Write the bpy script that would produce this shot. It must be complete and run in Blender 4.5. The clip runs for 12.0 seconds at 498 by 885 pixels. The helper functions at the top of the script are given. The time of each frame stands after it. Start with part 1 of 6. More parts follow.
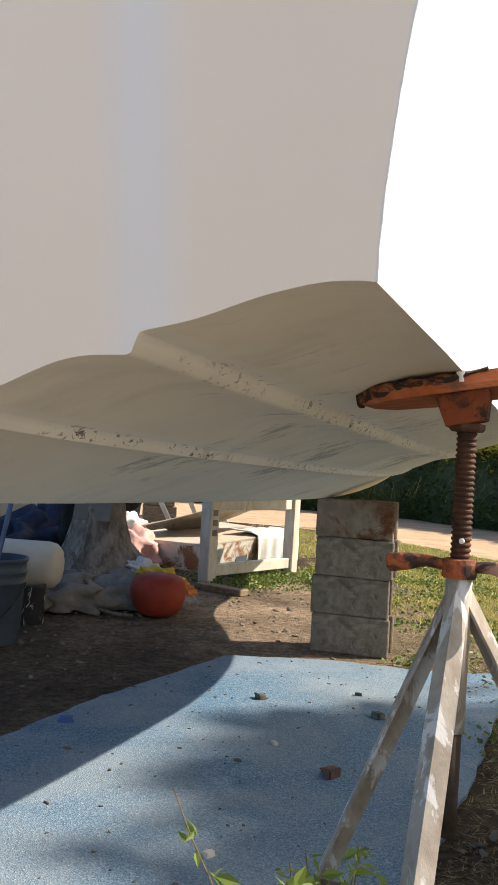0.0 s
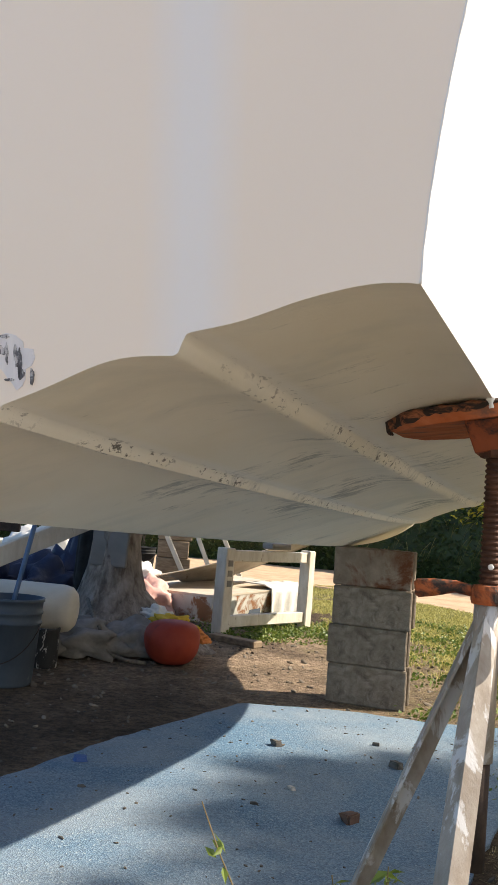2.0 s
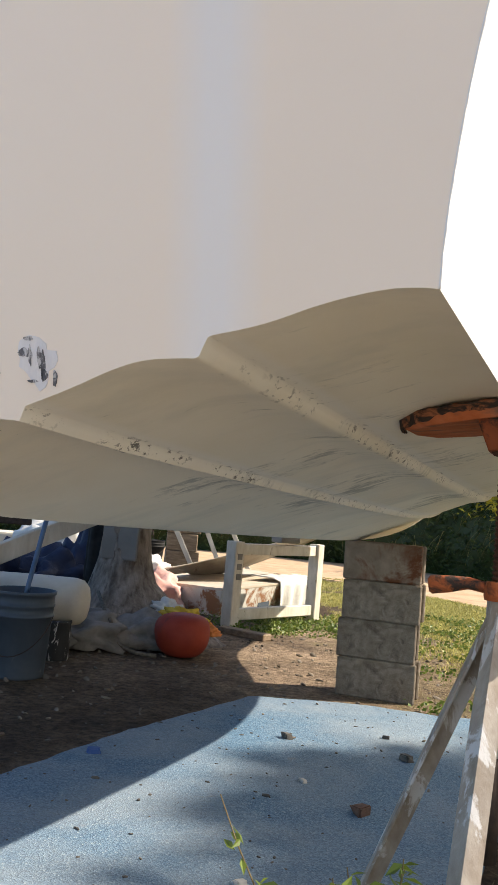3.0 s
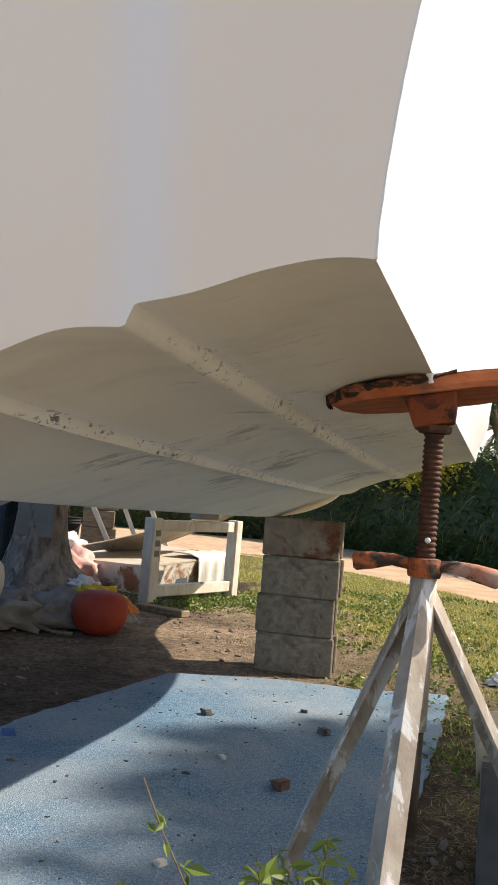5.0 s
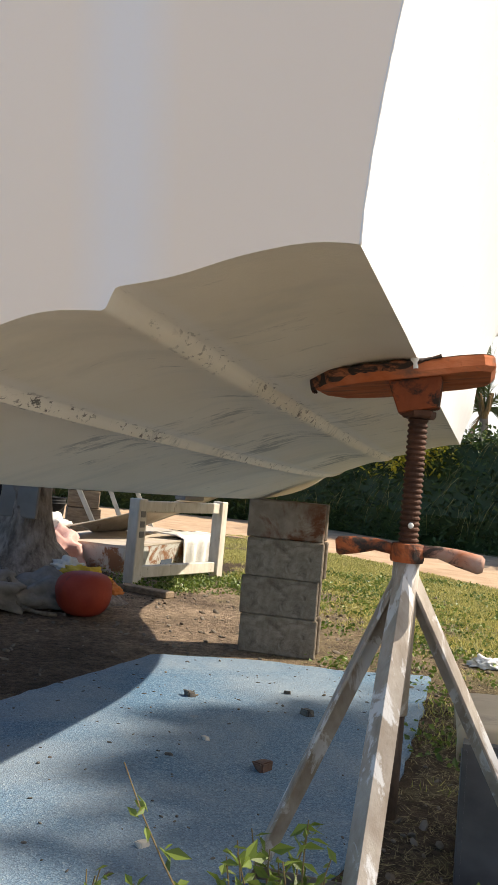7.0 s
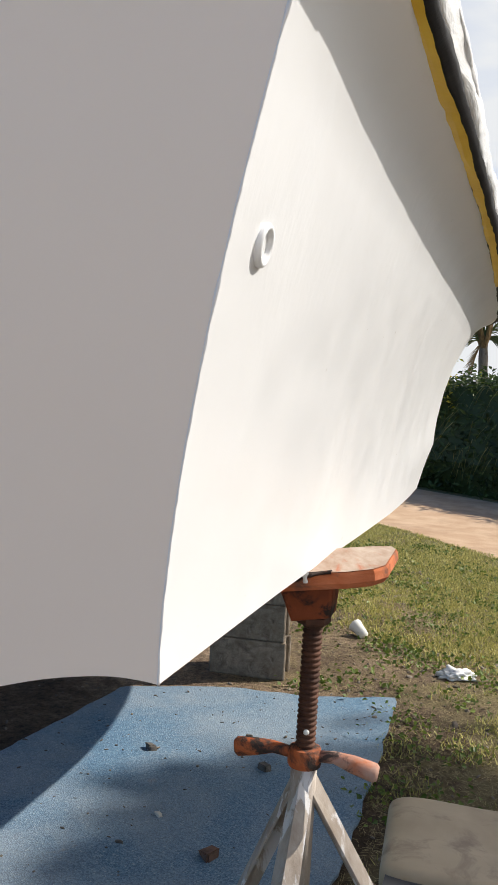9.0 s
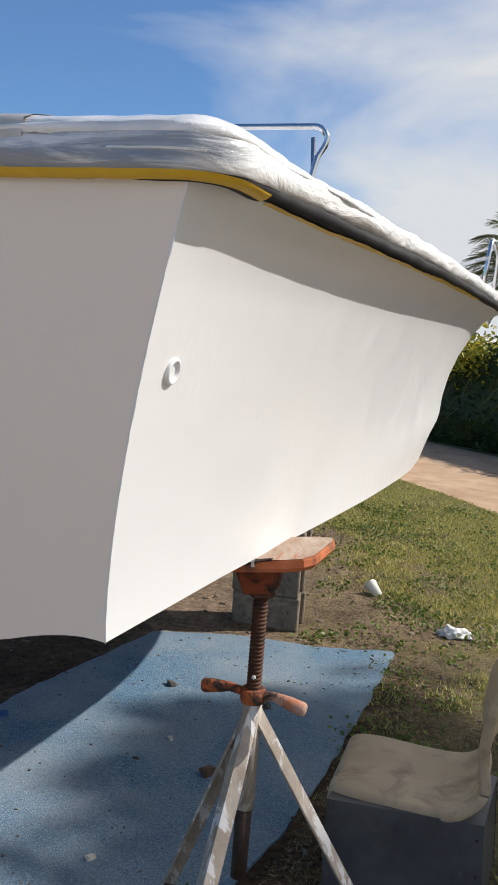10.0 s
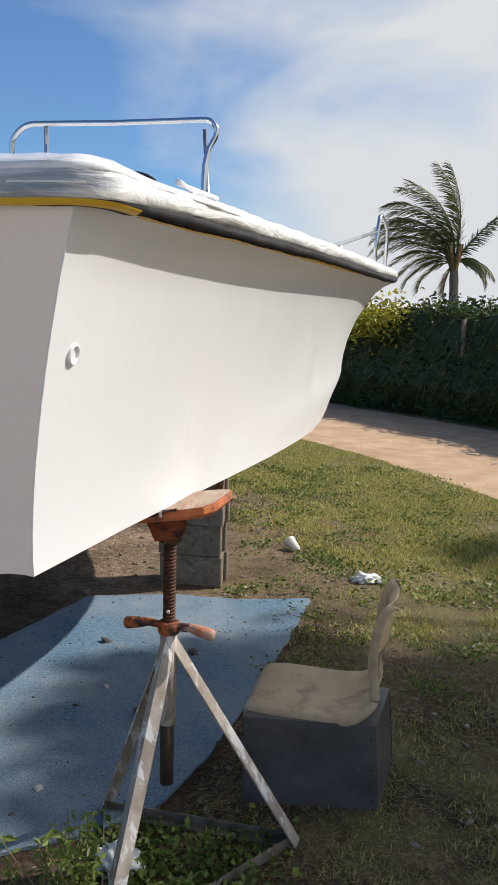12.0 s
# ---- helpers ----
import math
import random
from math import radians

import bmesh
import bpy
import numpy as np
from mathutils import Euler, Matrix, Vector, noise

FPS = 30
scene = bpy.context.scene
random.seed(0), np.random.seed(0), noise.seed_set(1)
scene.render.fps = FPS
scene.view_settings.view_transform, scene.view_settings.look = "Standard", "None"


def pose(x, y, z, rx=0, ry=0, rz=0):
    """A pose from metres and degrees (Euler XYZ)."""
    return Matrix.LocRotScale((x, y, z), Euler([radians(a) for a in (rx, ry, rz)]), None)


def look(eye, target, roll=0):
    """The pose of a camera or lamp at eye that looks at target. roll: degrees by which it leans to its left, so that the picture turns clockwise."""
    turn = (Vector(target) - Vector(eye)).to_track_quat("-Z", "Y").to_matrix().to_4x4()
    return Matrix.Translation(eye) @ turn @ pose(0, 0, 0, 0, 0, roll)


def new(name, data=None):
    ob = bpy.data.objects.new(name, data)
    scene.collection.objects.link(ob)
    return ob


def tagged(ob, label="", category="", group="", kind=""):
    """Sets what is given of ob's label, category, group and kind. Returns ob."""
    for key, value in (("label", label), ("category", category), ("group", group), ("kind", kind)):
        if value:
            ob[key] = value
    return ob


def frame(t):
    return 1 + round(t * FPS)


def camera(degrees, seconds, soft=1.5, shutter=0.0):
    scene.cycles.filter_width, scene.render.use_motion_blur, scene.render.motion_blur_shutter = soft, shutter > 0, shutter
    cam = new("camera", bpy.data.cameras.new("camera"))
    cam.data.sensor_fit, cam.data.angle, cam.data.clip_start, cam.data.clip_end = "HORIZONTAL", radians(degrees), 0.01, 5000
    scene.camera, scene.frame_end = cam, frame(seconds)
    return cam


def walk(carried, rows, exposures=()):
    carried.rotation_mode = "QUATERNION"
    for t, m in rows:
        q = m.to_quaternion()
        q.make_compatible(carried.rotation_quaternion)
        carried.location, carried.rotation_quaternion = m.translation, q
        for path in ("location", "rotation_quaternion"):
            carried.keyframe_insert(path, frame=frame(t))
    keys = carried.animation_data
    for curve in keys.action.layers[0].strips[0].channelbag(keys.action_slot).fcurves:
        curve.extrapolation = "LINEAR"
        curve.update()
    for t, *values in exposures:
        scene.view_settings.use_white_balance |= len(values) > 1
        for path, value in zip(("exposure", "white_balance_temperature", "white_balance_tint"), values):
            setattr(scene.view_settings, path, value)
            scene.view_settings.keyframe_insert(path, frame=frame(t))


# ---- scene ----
cam = camera(32.3, 12.0, soft=1.0)
# camera path: seconds, eye, target, roll
PATH = [
    (0, (0.092, 0.003, 0.961), (-0.011, 2.0, 0.996), 3.5),
    (0.5, (0.105, -0.009, 0.884), (-0.173, 1.963, 1.066), 4.4),
    (1, (0.09, -0.009, 0.877), (-0.043, 1.976, 1.076), 4.0),
    (1.5, (0.086, -0.003, 0.877), (0.009, 1.986, 1.069), 4.5),
    (2, (0.062, -0.017, 0.884), (-0.079, 1.971, 1.057), 4.8),
    (2.5, (0.037, -0.027, 0.885), (-0.178, 1.956, 1.04), 5.0),
    (3, (0.046, -0.038, 0.892), (-0.11, 1.95, 1.046), 4.9),
    (3.5, (0.067, -0.023, 0.903), (0.118, 1.97, 1.066), 4.4),
    (5.5, (0.024, 0.001, 0.888), (0.063, 1.999, 0.986), 5.1),
    (6, (0.037, 0.002, 0.888), (0.099, 1.999, 0.975), 5.4),
    (6.5, (0.034, -0.001, 0.892), (0.1, 1.997, 0.97), 5.5),
    (8.5, (0.108, 0.062, 1.118), (0.221, 2.058, 1.151), 3.4),
    (9, (0.219, 0.045, 1.473), (0.291, 2.039, 1.349), 3.4),
    (9.5, (0.367, -0.114, 1.691), (0.416, 1.875, 1.488), 3.2),
    (10, (0.433, -0.441, 1.693), (0.363, 1.541, 1.436), 4.5),
    (10.5, (0.543, -0.611, 1.754), (0.362, 1.359, 1.462), 4.3),
    (11, (0.723, -0.713, 1.738), (0.537, 1.256, 1.439), 3.6),
    (11.5, (0.649, -0.77, 1.742), (0.538, 1.204, 1.442), 2.0),
    (12, (0.527, -0.801, 1.72), (0.62, 1.173, 1.412), 1.7),
]

EXPOSURES = [(0.0, 0.70, 7700, 10), (0.5, 0.72, 7750, 10), (1.0, 0.66, 7750, 10), (1.5, 0.70, 7750, 10), (2.5, 0.88, 7700, 10), (3.0, 0.80, 7700, 10), (3.5, 0.42, 7700, 10), (5.5, 0.66, 7700, 10), (6.5, 0.64, 7700, 10), (8.5, 0.42, 7350, 10),
             (9.0, 0.28, 7050, 10), (9.5, 0.11, 6900, 10), (10.5, 0.03, 6950, 10), (12.0, 0.05, 6950, 10)]
walk(cam, [(t, look(eye, target, roll)) for t, eye, target, roll in PATH], EXPOSURES)

# ---- world and sun ----
SUN_TO = Vector((1.18, 0.257, 1.0)).normalized()
SUN_EL = math.asin(SUN_TO.z)
SUN_AZ = math.atan2(SUN_TO.x, SUN_TO.y)


def make_world():
    w = bpy.data.worlds.new("sky")
    scene.world = w
    w.use_nodes = True
    nt = w.node_tree
    nt.nodes.clear()
    out = nt.nodes.new("ShaderNodeOutputWorld")
    bg = nt.nodes.new("ShaderNodeBackground")
    sky = nt.nodes.new("ShaderNodeTexSky")
    sky.sky_type = "NISHITA"
    sky.sun_disc = False
    sky.sun_elevation = SUN_EL
    sky.sun_rotation = SUN_AZ
    sky.air_density, sky.dust_density, sky.ozone_density = 1.0, 0.2, 3.0
    tc = nt.nodes.new("ShaderNodeTexCoord")
    mp = nt.nodes.new("ShaderNodeMapping")
    mp.inputs["Scale"].default_value = (1.3, 1.3, 3.4)
    mp.inputs["Location"].default_value = CLOUD_SHIFT
    n1 = nt.nodes.new("ShaderNodeTexNoise")
    n1.inputs["Scale"].default_value = 1.7
    n1.inputs["Detail"].default_value = 7
    n1.inputs["Roughness"].default_value = 0.5
    n1.inputs["Distortion"].default_value = 0.5
    ramp = nt.nodes.new("ShaderNodeValToRGB")
    ramp.color_ramp.elements[0].position = 0.25
    ramp.color_ramp.elements[1].position = 0.58
    ramp.color_ramp.elements[0].color = (0.04, 0.04, 0.04, 1)
    mix = nt.nodes.new("ShaderNodeMix")
    mix.data_type = "RGBA"
    mix.inputs["B"].default_value = CLOUD_COLOUR
    nt.links.new(tc.outputs["Generated"], mp.inputs["Vector"])
    nt.links.new(mp.outputs["Vector"], n1.inputs["Vector"])
    lean = nt.nodes.new("ShaderNodeVectorMath")
    lean.operation = "DOT_PRODUCT"
    lean.inputs[1].default_value = (1.1, 0.0, -0.6)
    nt.links.new(tc.outputs["Generated"], lean.inputs[0])
    addn = nt.nodes.new("ShaderNodeMath")
    addn.operation = "ADD"
    nt.links.new(n1.outputs["Fac"], addn.inputs[0])
    nt.links.new(lean.outputs["Value"], addn.inputs[1])
    nt.links.new(addn.outputs["Value"], ramp.inputs["Fac"])
    nt.links.new(ramp.outputs["Color"], mix.inputs["Factor"])
    tint = nt.nodes.new("ShaderNodeMix")
    tint.data_type, tint.blend_type = "RGBA", "MULTIPLY"
    tint.inputs["Factor"].default_value = 1.0
    tint.inputs["B"].default_value = (0.70, 1.10, 1.52, 1)
    nt.links.new(sky.outputs["Color"], tint.inputs["A"])
    nt.links.new(tint.outputs["Result"], mix.inputs["A"])
    nt.links.new(mix.outputs["Result"], bg.inputs["Color"])
    bg.inputs["Strength"].default_value = 0.085
    nt.links.new(bg.outputs["Background"], out.inputs["Surface"])


CLOUD_SHIFT = (0.3, 0.1, 0.0)
CLOUD_COLOUR = (7.8, 8.35, 9.2, 1)
make_world()
sun_data = bpy.data.lights.new("sun", "SUN")
sun_data.energy = 5.0
sun_data.angle = radians(0.53)
sun_data.color = (1.0, 0.975, 0.945)
sun = new("sun", sun_data)
sun.matrix_world = look(SUN_TO * 60, (0, 0, 0))


# ---- materials ----
def ramp_node(nt, stops, src):
    r = nt.nodes.new("ShaderNodeValToRGB")
    els = r.color_ramp.elements
    while len(els) < len(stops):
        els.new(0.5)
    for e, (p, c) in zip(els, stops):
        e.position, e.color = p, (*c, 1)
    nt.links.new(src, r.inputs["Fac"])
    return r.outputs["Color"]


def noise_node(nt, vec, scale, detail=5.0, rough=0.55, dist=0.0, stretch=None):
    if stretch:
        m = nt.nodes.new("ShaderNodeMapping")
        m.inputs["Scale"].default_value = stretch
        nt.links.new(vec, m.inputs["Vector"])
        vec = m.outputs["Vector"]
    n = nt.nodes.new("ShaderNodeTexNoise")
    n.inputs["Scale"].default_value = scale
    n.inputs["Detail"].default_value = detail
    n.inputs["Roughness"].default_value = rough
    n.inputs["Distortion"].default_value = dist
    nt.links.new(vec, n.inputs["Vector"])
    return n.outputs["Fac"]


def mix_node(nt, fac, a, b, mode="MIX"):
    m = nt.nodes.new("ShaderNodeMix")
    m.data_type, m.blend_type = "RGBA", mode
    for key, v in (("Factor", fac), ("A", a), ("B", b)):
        s = m.inputs[key]
        if isinstance(v, (int, float)):
            s.default_value = v
        elif isinstance(v, tuple):
            s.default_value = (*v, 1)
        else:
            nt.links.new(v, s)
    return m.outputs["Result"]


def shell(name, rough=0.6, metal=0.0, spec=0.5, coords="Object"):
    m = bpy.data.materials.new(name)
    m.use_nodes = True
    nt = m.node_tree
    b = nt.nodes["Principled BSDF"]
    b.inputs["Roughness"].default_value = rough
    b.inputs["Metallic"].default_value = metal
    b.inputs["Specular IOR Level"].default_value = spec
    tc = nt.nodes.new("ShaderNodeTexCoord")
    return m, nt, b, tc.outputs[coords]


def bump_to(nt, b, height, strength, distance):
    k = nt.nodes.new("ShaderNodeBump")
    k.inputs["Strength"].default_value = strength
    k.inputs["Distance"].default_value = distance
    nt.links.new(height, k.inputs["Height"])
    nt.links.new(k.outputs["Normal"], b.inputs["Normal"])


def surface(name, dark, light, scale, rough=0.7, metal=0.0, spec=0.4, wear=None, wear_scale=3.0, wear_at=0.6, wear_soft=0.05,
            bump=0.3, bump_dist=0.004, bump_scale=None, stretch=None, coords="Object", vary=0.0):
    """Two tones by noise, an optional worn or stained second colour with an edge of its own, and a fine relief."""
    m, nt, b, vec = shell(name, rough, metal, spec, coords)
    f = noise_node(nt, vec, scale, 6, 0.6, 0.2, stretch)
    col = ramp_node(nt, [(0.3, dark), (0.7, light)], f)
    if wear:
        g = noise_node(nt, vec, wear_scale, 8, 0.65, 0.6, stretch)
        fac = ramp_node(nt, [(wear_at, (0, 0, 0)), (wear_at + wear_soft, (1, 1, 1))], g)
        col = mix_node(nt, fac, col, wear)
    if vary:
        oi = nt.nodes.new("ShaderNodeObjectInfo")
        v = ramp_node(nt, [(0.0, (1 - vary,) * 3), (1.0, (1, 1, 1))], oi.outputs["Random"])
        col = mix_node(nt, 1.0, col, v, "MULTIPLY")
    nt.links.new(col, b.inputs["Base Color"])
    h = noise_node(nt, vec, bump_scale or scale * 6, 6, 0.7, 0.0, stretch)
    bump_to(nt, b, h, bump, bump_dist)
    return m


def leafy(name, dark, light, rough=0.5, trans=0.25):
    m, nt, b, vec = shell(name, rough, 0, 0.4)
    geo = nt.nodes.new("ShaderNodeNewGeometry")
    col = ramp_node(nt, [(0.0, dark), (1.0, light)], geo.outputs["Random Per Island"])
    nt.links.new(col, b.inputs["Base Color"])
    tr = nt.nodes.new("ShaderNodeBsdfTranslucent")
    nt.links.new(col, tr.inputs["Color"])
    mx = nt.nodes.new("ShaderNodeMixShader")
    mx.inputs["Fac"].default_value = trans
    nt.links.new(b.outputs["BSDF"], mx.inputs[1])
    nt.links.new(tr.outputs["BSDF"], mx.inputs[2])
    nt.links.new(mx.outputs["Shader"], nt.nodes["Material Output"].inputs["Surface"])
    return m


def soil_material():
    m, nt, b, vec = shell("soil", 0.95, 0, 0.2)
    big = noise_node(nt, vec, 0.7, 5, 0.6, 0.4)
    col = ramp_node(nt, [(0.3, (0.07, 0.05, 0.036)), (0.64, (0.47, 0.365, 0.27))], big)
    fine = noise_node(nt, vec, 30, 10, 0.8)
    col = mix_node(nt, 0.85, col, ramp_node(nt, [(0.38, (0.30, 0.28, 0.26)), (0.6, (1.38, 1.35, 1.3))], fine), "MULTIPLY")
    clod = noise_node(nt, vec, 7, 6, 0.7, 0.3)
    col = mix_node(nt, 0.6, col, ramp_node(nt, [(0.38, (0.42, 0.39, 0.37)), (0.6, (1.15, 1.14, 1.12))], clod), "MULTIPLY")
    # a trodden pale sandy spread round the block pile and the lane side
    # the darker ground around it also holds the boat's shade as colour
    dx = nt.nodes.new("ShaderNodeVectorMath")
    dx.operation = "DISTANCE"
    dx.inputs[1].default_value = (0.55, 5.6, 0.0)
    nt.links.new(vec, dx.inputs[0])
    wob = nt.nodes.new("ShaderNodeMath")
    wob.operation = "MULTIPLY_ADD"
    nt.links.new(noise_node(nt, vec, 1.5, 6, 0.65, 0.3), wob.inputs[0])
    wob.inputs[1].default_value = 1.6
    nt.links.new(dx.outputs["Value"], wob.inputs[2])
    earth_and_shade = ramp_node(nt, [(0.0, (1.05, 1.03, 1.0)), (0.45, (0.95, 0.92, 0.9)), (1.0, (0.44, 0.41, 0.39))], stretch_node(nt, wob.outputs["Value"], 1.2, 2.9))
    col = mix_node(nt, 1.0, col, earth_and_shade, "MULTIPLY")
    moss = noise_node(nt, vec, 1.3, 6, 0.7, 0.3)
    far = nt.nodes.new("ShaderNodeSeparateXYZ")
    nt.links.new(vec, far.inputs["Vector"])
    add = nt.nodes.new("ShaderNodeMath")
    add.operation = "MULTIPLY_ADD"
    nt.links.new(far.outputs["X"], add.inputs[0])
    add.inputs[1].default_value = 0.12
    nt.links.new(moss, add.inputs[2])
    green = ramp_node(nt, [(0.62, (0, 0, 0)), (0.8, (0.85, 0.85, 0.85))], add.outputs["Value"])
    col = mix_node(nt, green, col, (0.235, 0.205, 0.095))
    nt.links.new(col, b.inputs["Base Color"])
    bump_to(nt, b, fine, 1.0, 0.03)
    return m


def mat_material():
    m, nt, b, vec = shell("blue_rubber", 0.9, 0, 0.25)
    v = nt.nodes.new("ShaderNodeTexVoronoi")
    v.inputs["Scale"].default_value = 230
    nt.links.new(vec, v.inputs["Vector"])
    sep = nt.nodes.new("ShaderNodeSeparateColor")
    nt.links.new(v.outputs["Color"], sep.inputs["Color"])
    col = ramp_node(nt, [(0.0, (0.045, 0.105, 0.18)), (0.5, (0.093, 0.19, 0.29)), (0.92, (0.155, 0.26, 0.355)), (1.0, (0.27, 0.35, 0.41))], sep.outputs["Red"])
    dust = noise_node(nt, vec, 1.6, 7, 0.65, 0.4)
    col = mix_node(nt, ramp_node(nt, [(0.35, (0.03, 0.03, 0.03)), (0.72, (0.5, 0.5, 0.5))], dust), col, (0.42, 0.42, 0.40))
    stain = noise_node(nt, vec, 2.6, 5, 0.6, 0.8)
    col = mix_node(nt, ramp_node(nt, [(0.66, (0, 0, 0)), (0.74, (0.5, 0.5, 0.5))], stain), col, (0.33, 0.26, 0.2))
    nt.links.new(col, b.inputs["Base Color"])
    bump_to(nt, b, v.outputs["Distance"], 0.5, 0.004)
    return m


def hull_material():
    m, nt, b, vec = shell("white_gelcoat", 0.33, 0, 0.5)
    n = noise_node(nt, vec, 1.1, 4, 0.5, 0.2)
    col = ramp_node(nt, [(0.3, (0.725, 0.735, 0.755)), (0.7, (0.775, 0.785, 0.80))], n)
    spots = noise_node(nt, vec, 55, 2, 0.4)
    col = mix_node(nt, ramp_node(nt, [(0.78, (0, 0, 0)), (0.81, (0.6, 0.6, 0.6))], spots), col, (0.45, 0.42, 0.38))
    nt.links.new(col, b.inputs["Base Color"])
    ripple = noise_node(nt, vec, 5.0, 3, 0.5, 0.3)
    drips = noise_node(nt, vec, 34.0, 5, 0.6, 0.2, (1, 1, 0.45))
    patch = ramp_node(nt, [(0.52, (0, 0, 0)), (0.68, (1, 1, 1))], noise_node(nt, vec, 2.1, 3, 0.5))
    add = nt.nodes.new("ShaderNodeMath")
    add.operation = "MULTIPLY_ADD"
    nt.links.new(drips, add.inputs[0])
    nt.links.new(patch, add.inputs[1])
    nt.links.new(ripple, add.inputs[2])
    bump_to(nt, b, add.outputs["Value"], 0.085, 0.03)
    r = ramp_node(nt, [(0.3, (0.28, 0.28, 0.28)), (0.7, (0.42, 0.42, 0.42))], noise_node(nt, vec, 9, 5, 0.6))
    nt.links.new(r, b.inputs["Roughness"])
    return m


def transom_material():
    m, nt, b, vec = shell("shaded_transom_gelcoat", 0.38, 0, 0.5)
    n = noise_node(nt, vec, 1.1, 4, 0.5, 0.2)
    # the hull's white, with warm bounce light on the shaded stern tinted in
    col = ramp_node(nt, [(0.3, (0.81, 0.725, 0.645)), (0.7, (0.85, 0.765, 0.685))], n)
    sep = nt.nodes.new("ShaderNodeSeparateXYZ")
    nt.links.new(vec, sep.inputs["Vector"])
    # soft-edged bluish upright band mixed into the base colour
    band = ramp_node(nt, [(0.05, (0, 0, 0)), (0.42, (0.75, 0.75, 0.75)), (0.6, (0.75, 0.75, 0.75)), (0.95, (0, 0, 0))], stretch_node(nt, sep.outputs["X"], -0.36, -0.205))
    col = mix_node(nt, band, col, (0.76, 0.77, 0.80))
    nt.links.new(col, b.inputs["Base Color"])
    bump_to(nt, b, noise_node(nt, vec, 5.0, 3, 0.5, 0.3), 0.08, 0.03)
    return m


def stretch_node(nt, src, lo, hi):
    r = nt.nodes.new("ShaderNodeMapRange")
    r.inputs["From Min"].default_value, r.inputs["From Max"].default_value = lo, hi
    nt.links.new(src, r.inputs["Value"])
    return r.outputs["Result"]


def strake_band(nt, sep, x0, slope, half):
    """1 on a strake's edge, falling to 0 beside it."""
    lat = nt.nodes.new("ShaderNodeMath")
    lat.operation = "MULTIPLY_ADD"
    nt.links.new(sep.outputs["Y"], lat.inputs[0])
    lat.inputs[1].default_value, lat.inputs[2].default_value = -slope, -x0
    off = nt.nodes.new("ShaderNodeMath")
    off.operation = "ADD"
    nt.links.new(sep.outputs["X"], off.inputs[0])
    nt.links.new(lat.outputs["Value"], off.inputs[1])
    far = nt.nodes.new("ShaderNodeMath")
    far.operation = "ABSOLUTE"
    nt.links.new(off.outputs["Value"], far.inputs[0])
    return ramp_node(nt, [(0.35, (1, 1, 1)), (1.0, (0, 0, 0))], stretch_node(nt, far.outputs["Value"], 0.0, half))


def bottom_material():
    """Cream bottom paint with dark scuffs that follow the hull's length and chips along the strakes."""
    m, nt, b, vec = shell("bottom_paint", 0.6, 0, 0.4)
    n = noise_node(nt, vec, 1.6, 5, 0.6, 0.3)
    col = ramp_node(nt, [(0.3, (0.80, 0.73, 0.60)), (0.7, (0.88, 0.83, 0.72))], n)
    sc = noise_node(nt, vec, 15.0, 10, 0.8, 0.25, (0.45, 1.6, 1.0))
    big = noise_node(nt, vec, 2.3, 4, 0.55, 0.2)
    mul = nt.nodes.new("ShaderNodeMath")
    mul.operation = "MULTIPLY"
    nt.links.new(sc, mul.inputs[0])
    nt.links.new(big, mul.inputs[1])
    fac = ramp_node(nt, [(0.30, (0, 0, 0)), (0.37, (0.6, 0.6, 0.6))], mul.outputs["Value"])
    col = mix_node(nt, fac, col, (0.14, 0.145, 0.135))
    soft = ramp_node(nt, [(0.5, (0, 0, 0)), (0.75, (0.4, 0.4, 0.4))], noise_node(nt, vec, 3.2, 6, 0.65, 0.3, (0.6, 1.4, 1)))
    col = mix_node(nt, soft, col, (0.44, 0.45, 0.41))
    sep = nt.nodes.new("ShaderNodeSeparateXYZ")
    nt.links.new(vec, sep.inputs["Vector"])
    chips = ramp_node(nt, [(0.56, (0, 0, 0)), (0.60, (0.9, 0.9, 0.9))], noise_node(nt, vec, 70, 7, 0.7, 0.4, (1.4, 0.6, 1)))
    runs = ramp_node(nt, [(0.44, (0, 0, 0)), (0.56, (1, 1, 1))], noise_node(nt, vec, 3.6, 4, 0.6, 0.2))
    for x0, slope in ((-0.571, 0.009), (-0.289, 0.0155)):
        # paler edge: light caught by the strake's outward face, mixed into the paint
        lit_lip = strake_band(nt, sep, x0 + 0.012, slope, 0.03)
        col = mix_node(nt, mix_node(nt, 0.5, lit_lip, (0, 0, 0)), col, (0.86, 0.84, 0.80))
        edge = strake_band(nt, sep, x0 - 0.004, slope, 0.024)
        worn = mix_node(nt, 1.0, mix_node(nt, 1.0, chips, edge, "MULTIPLY"), runs, "MULTIPLY")
        col = mix_node(nt, worn, col, (0.07, 0.06, 0.052))
    nt.links.new(col, b.inputs["Base Color"])
    bump_to(nt, b, sc, 0.35, 0.01)
    return m


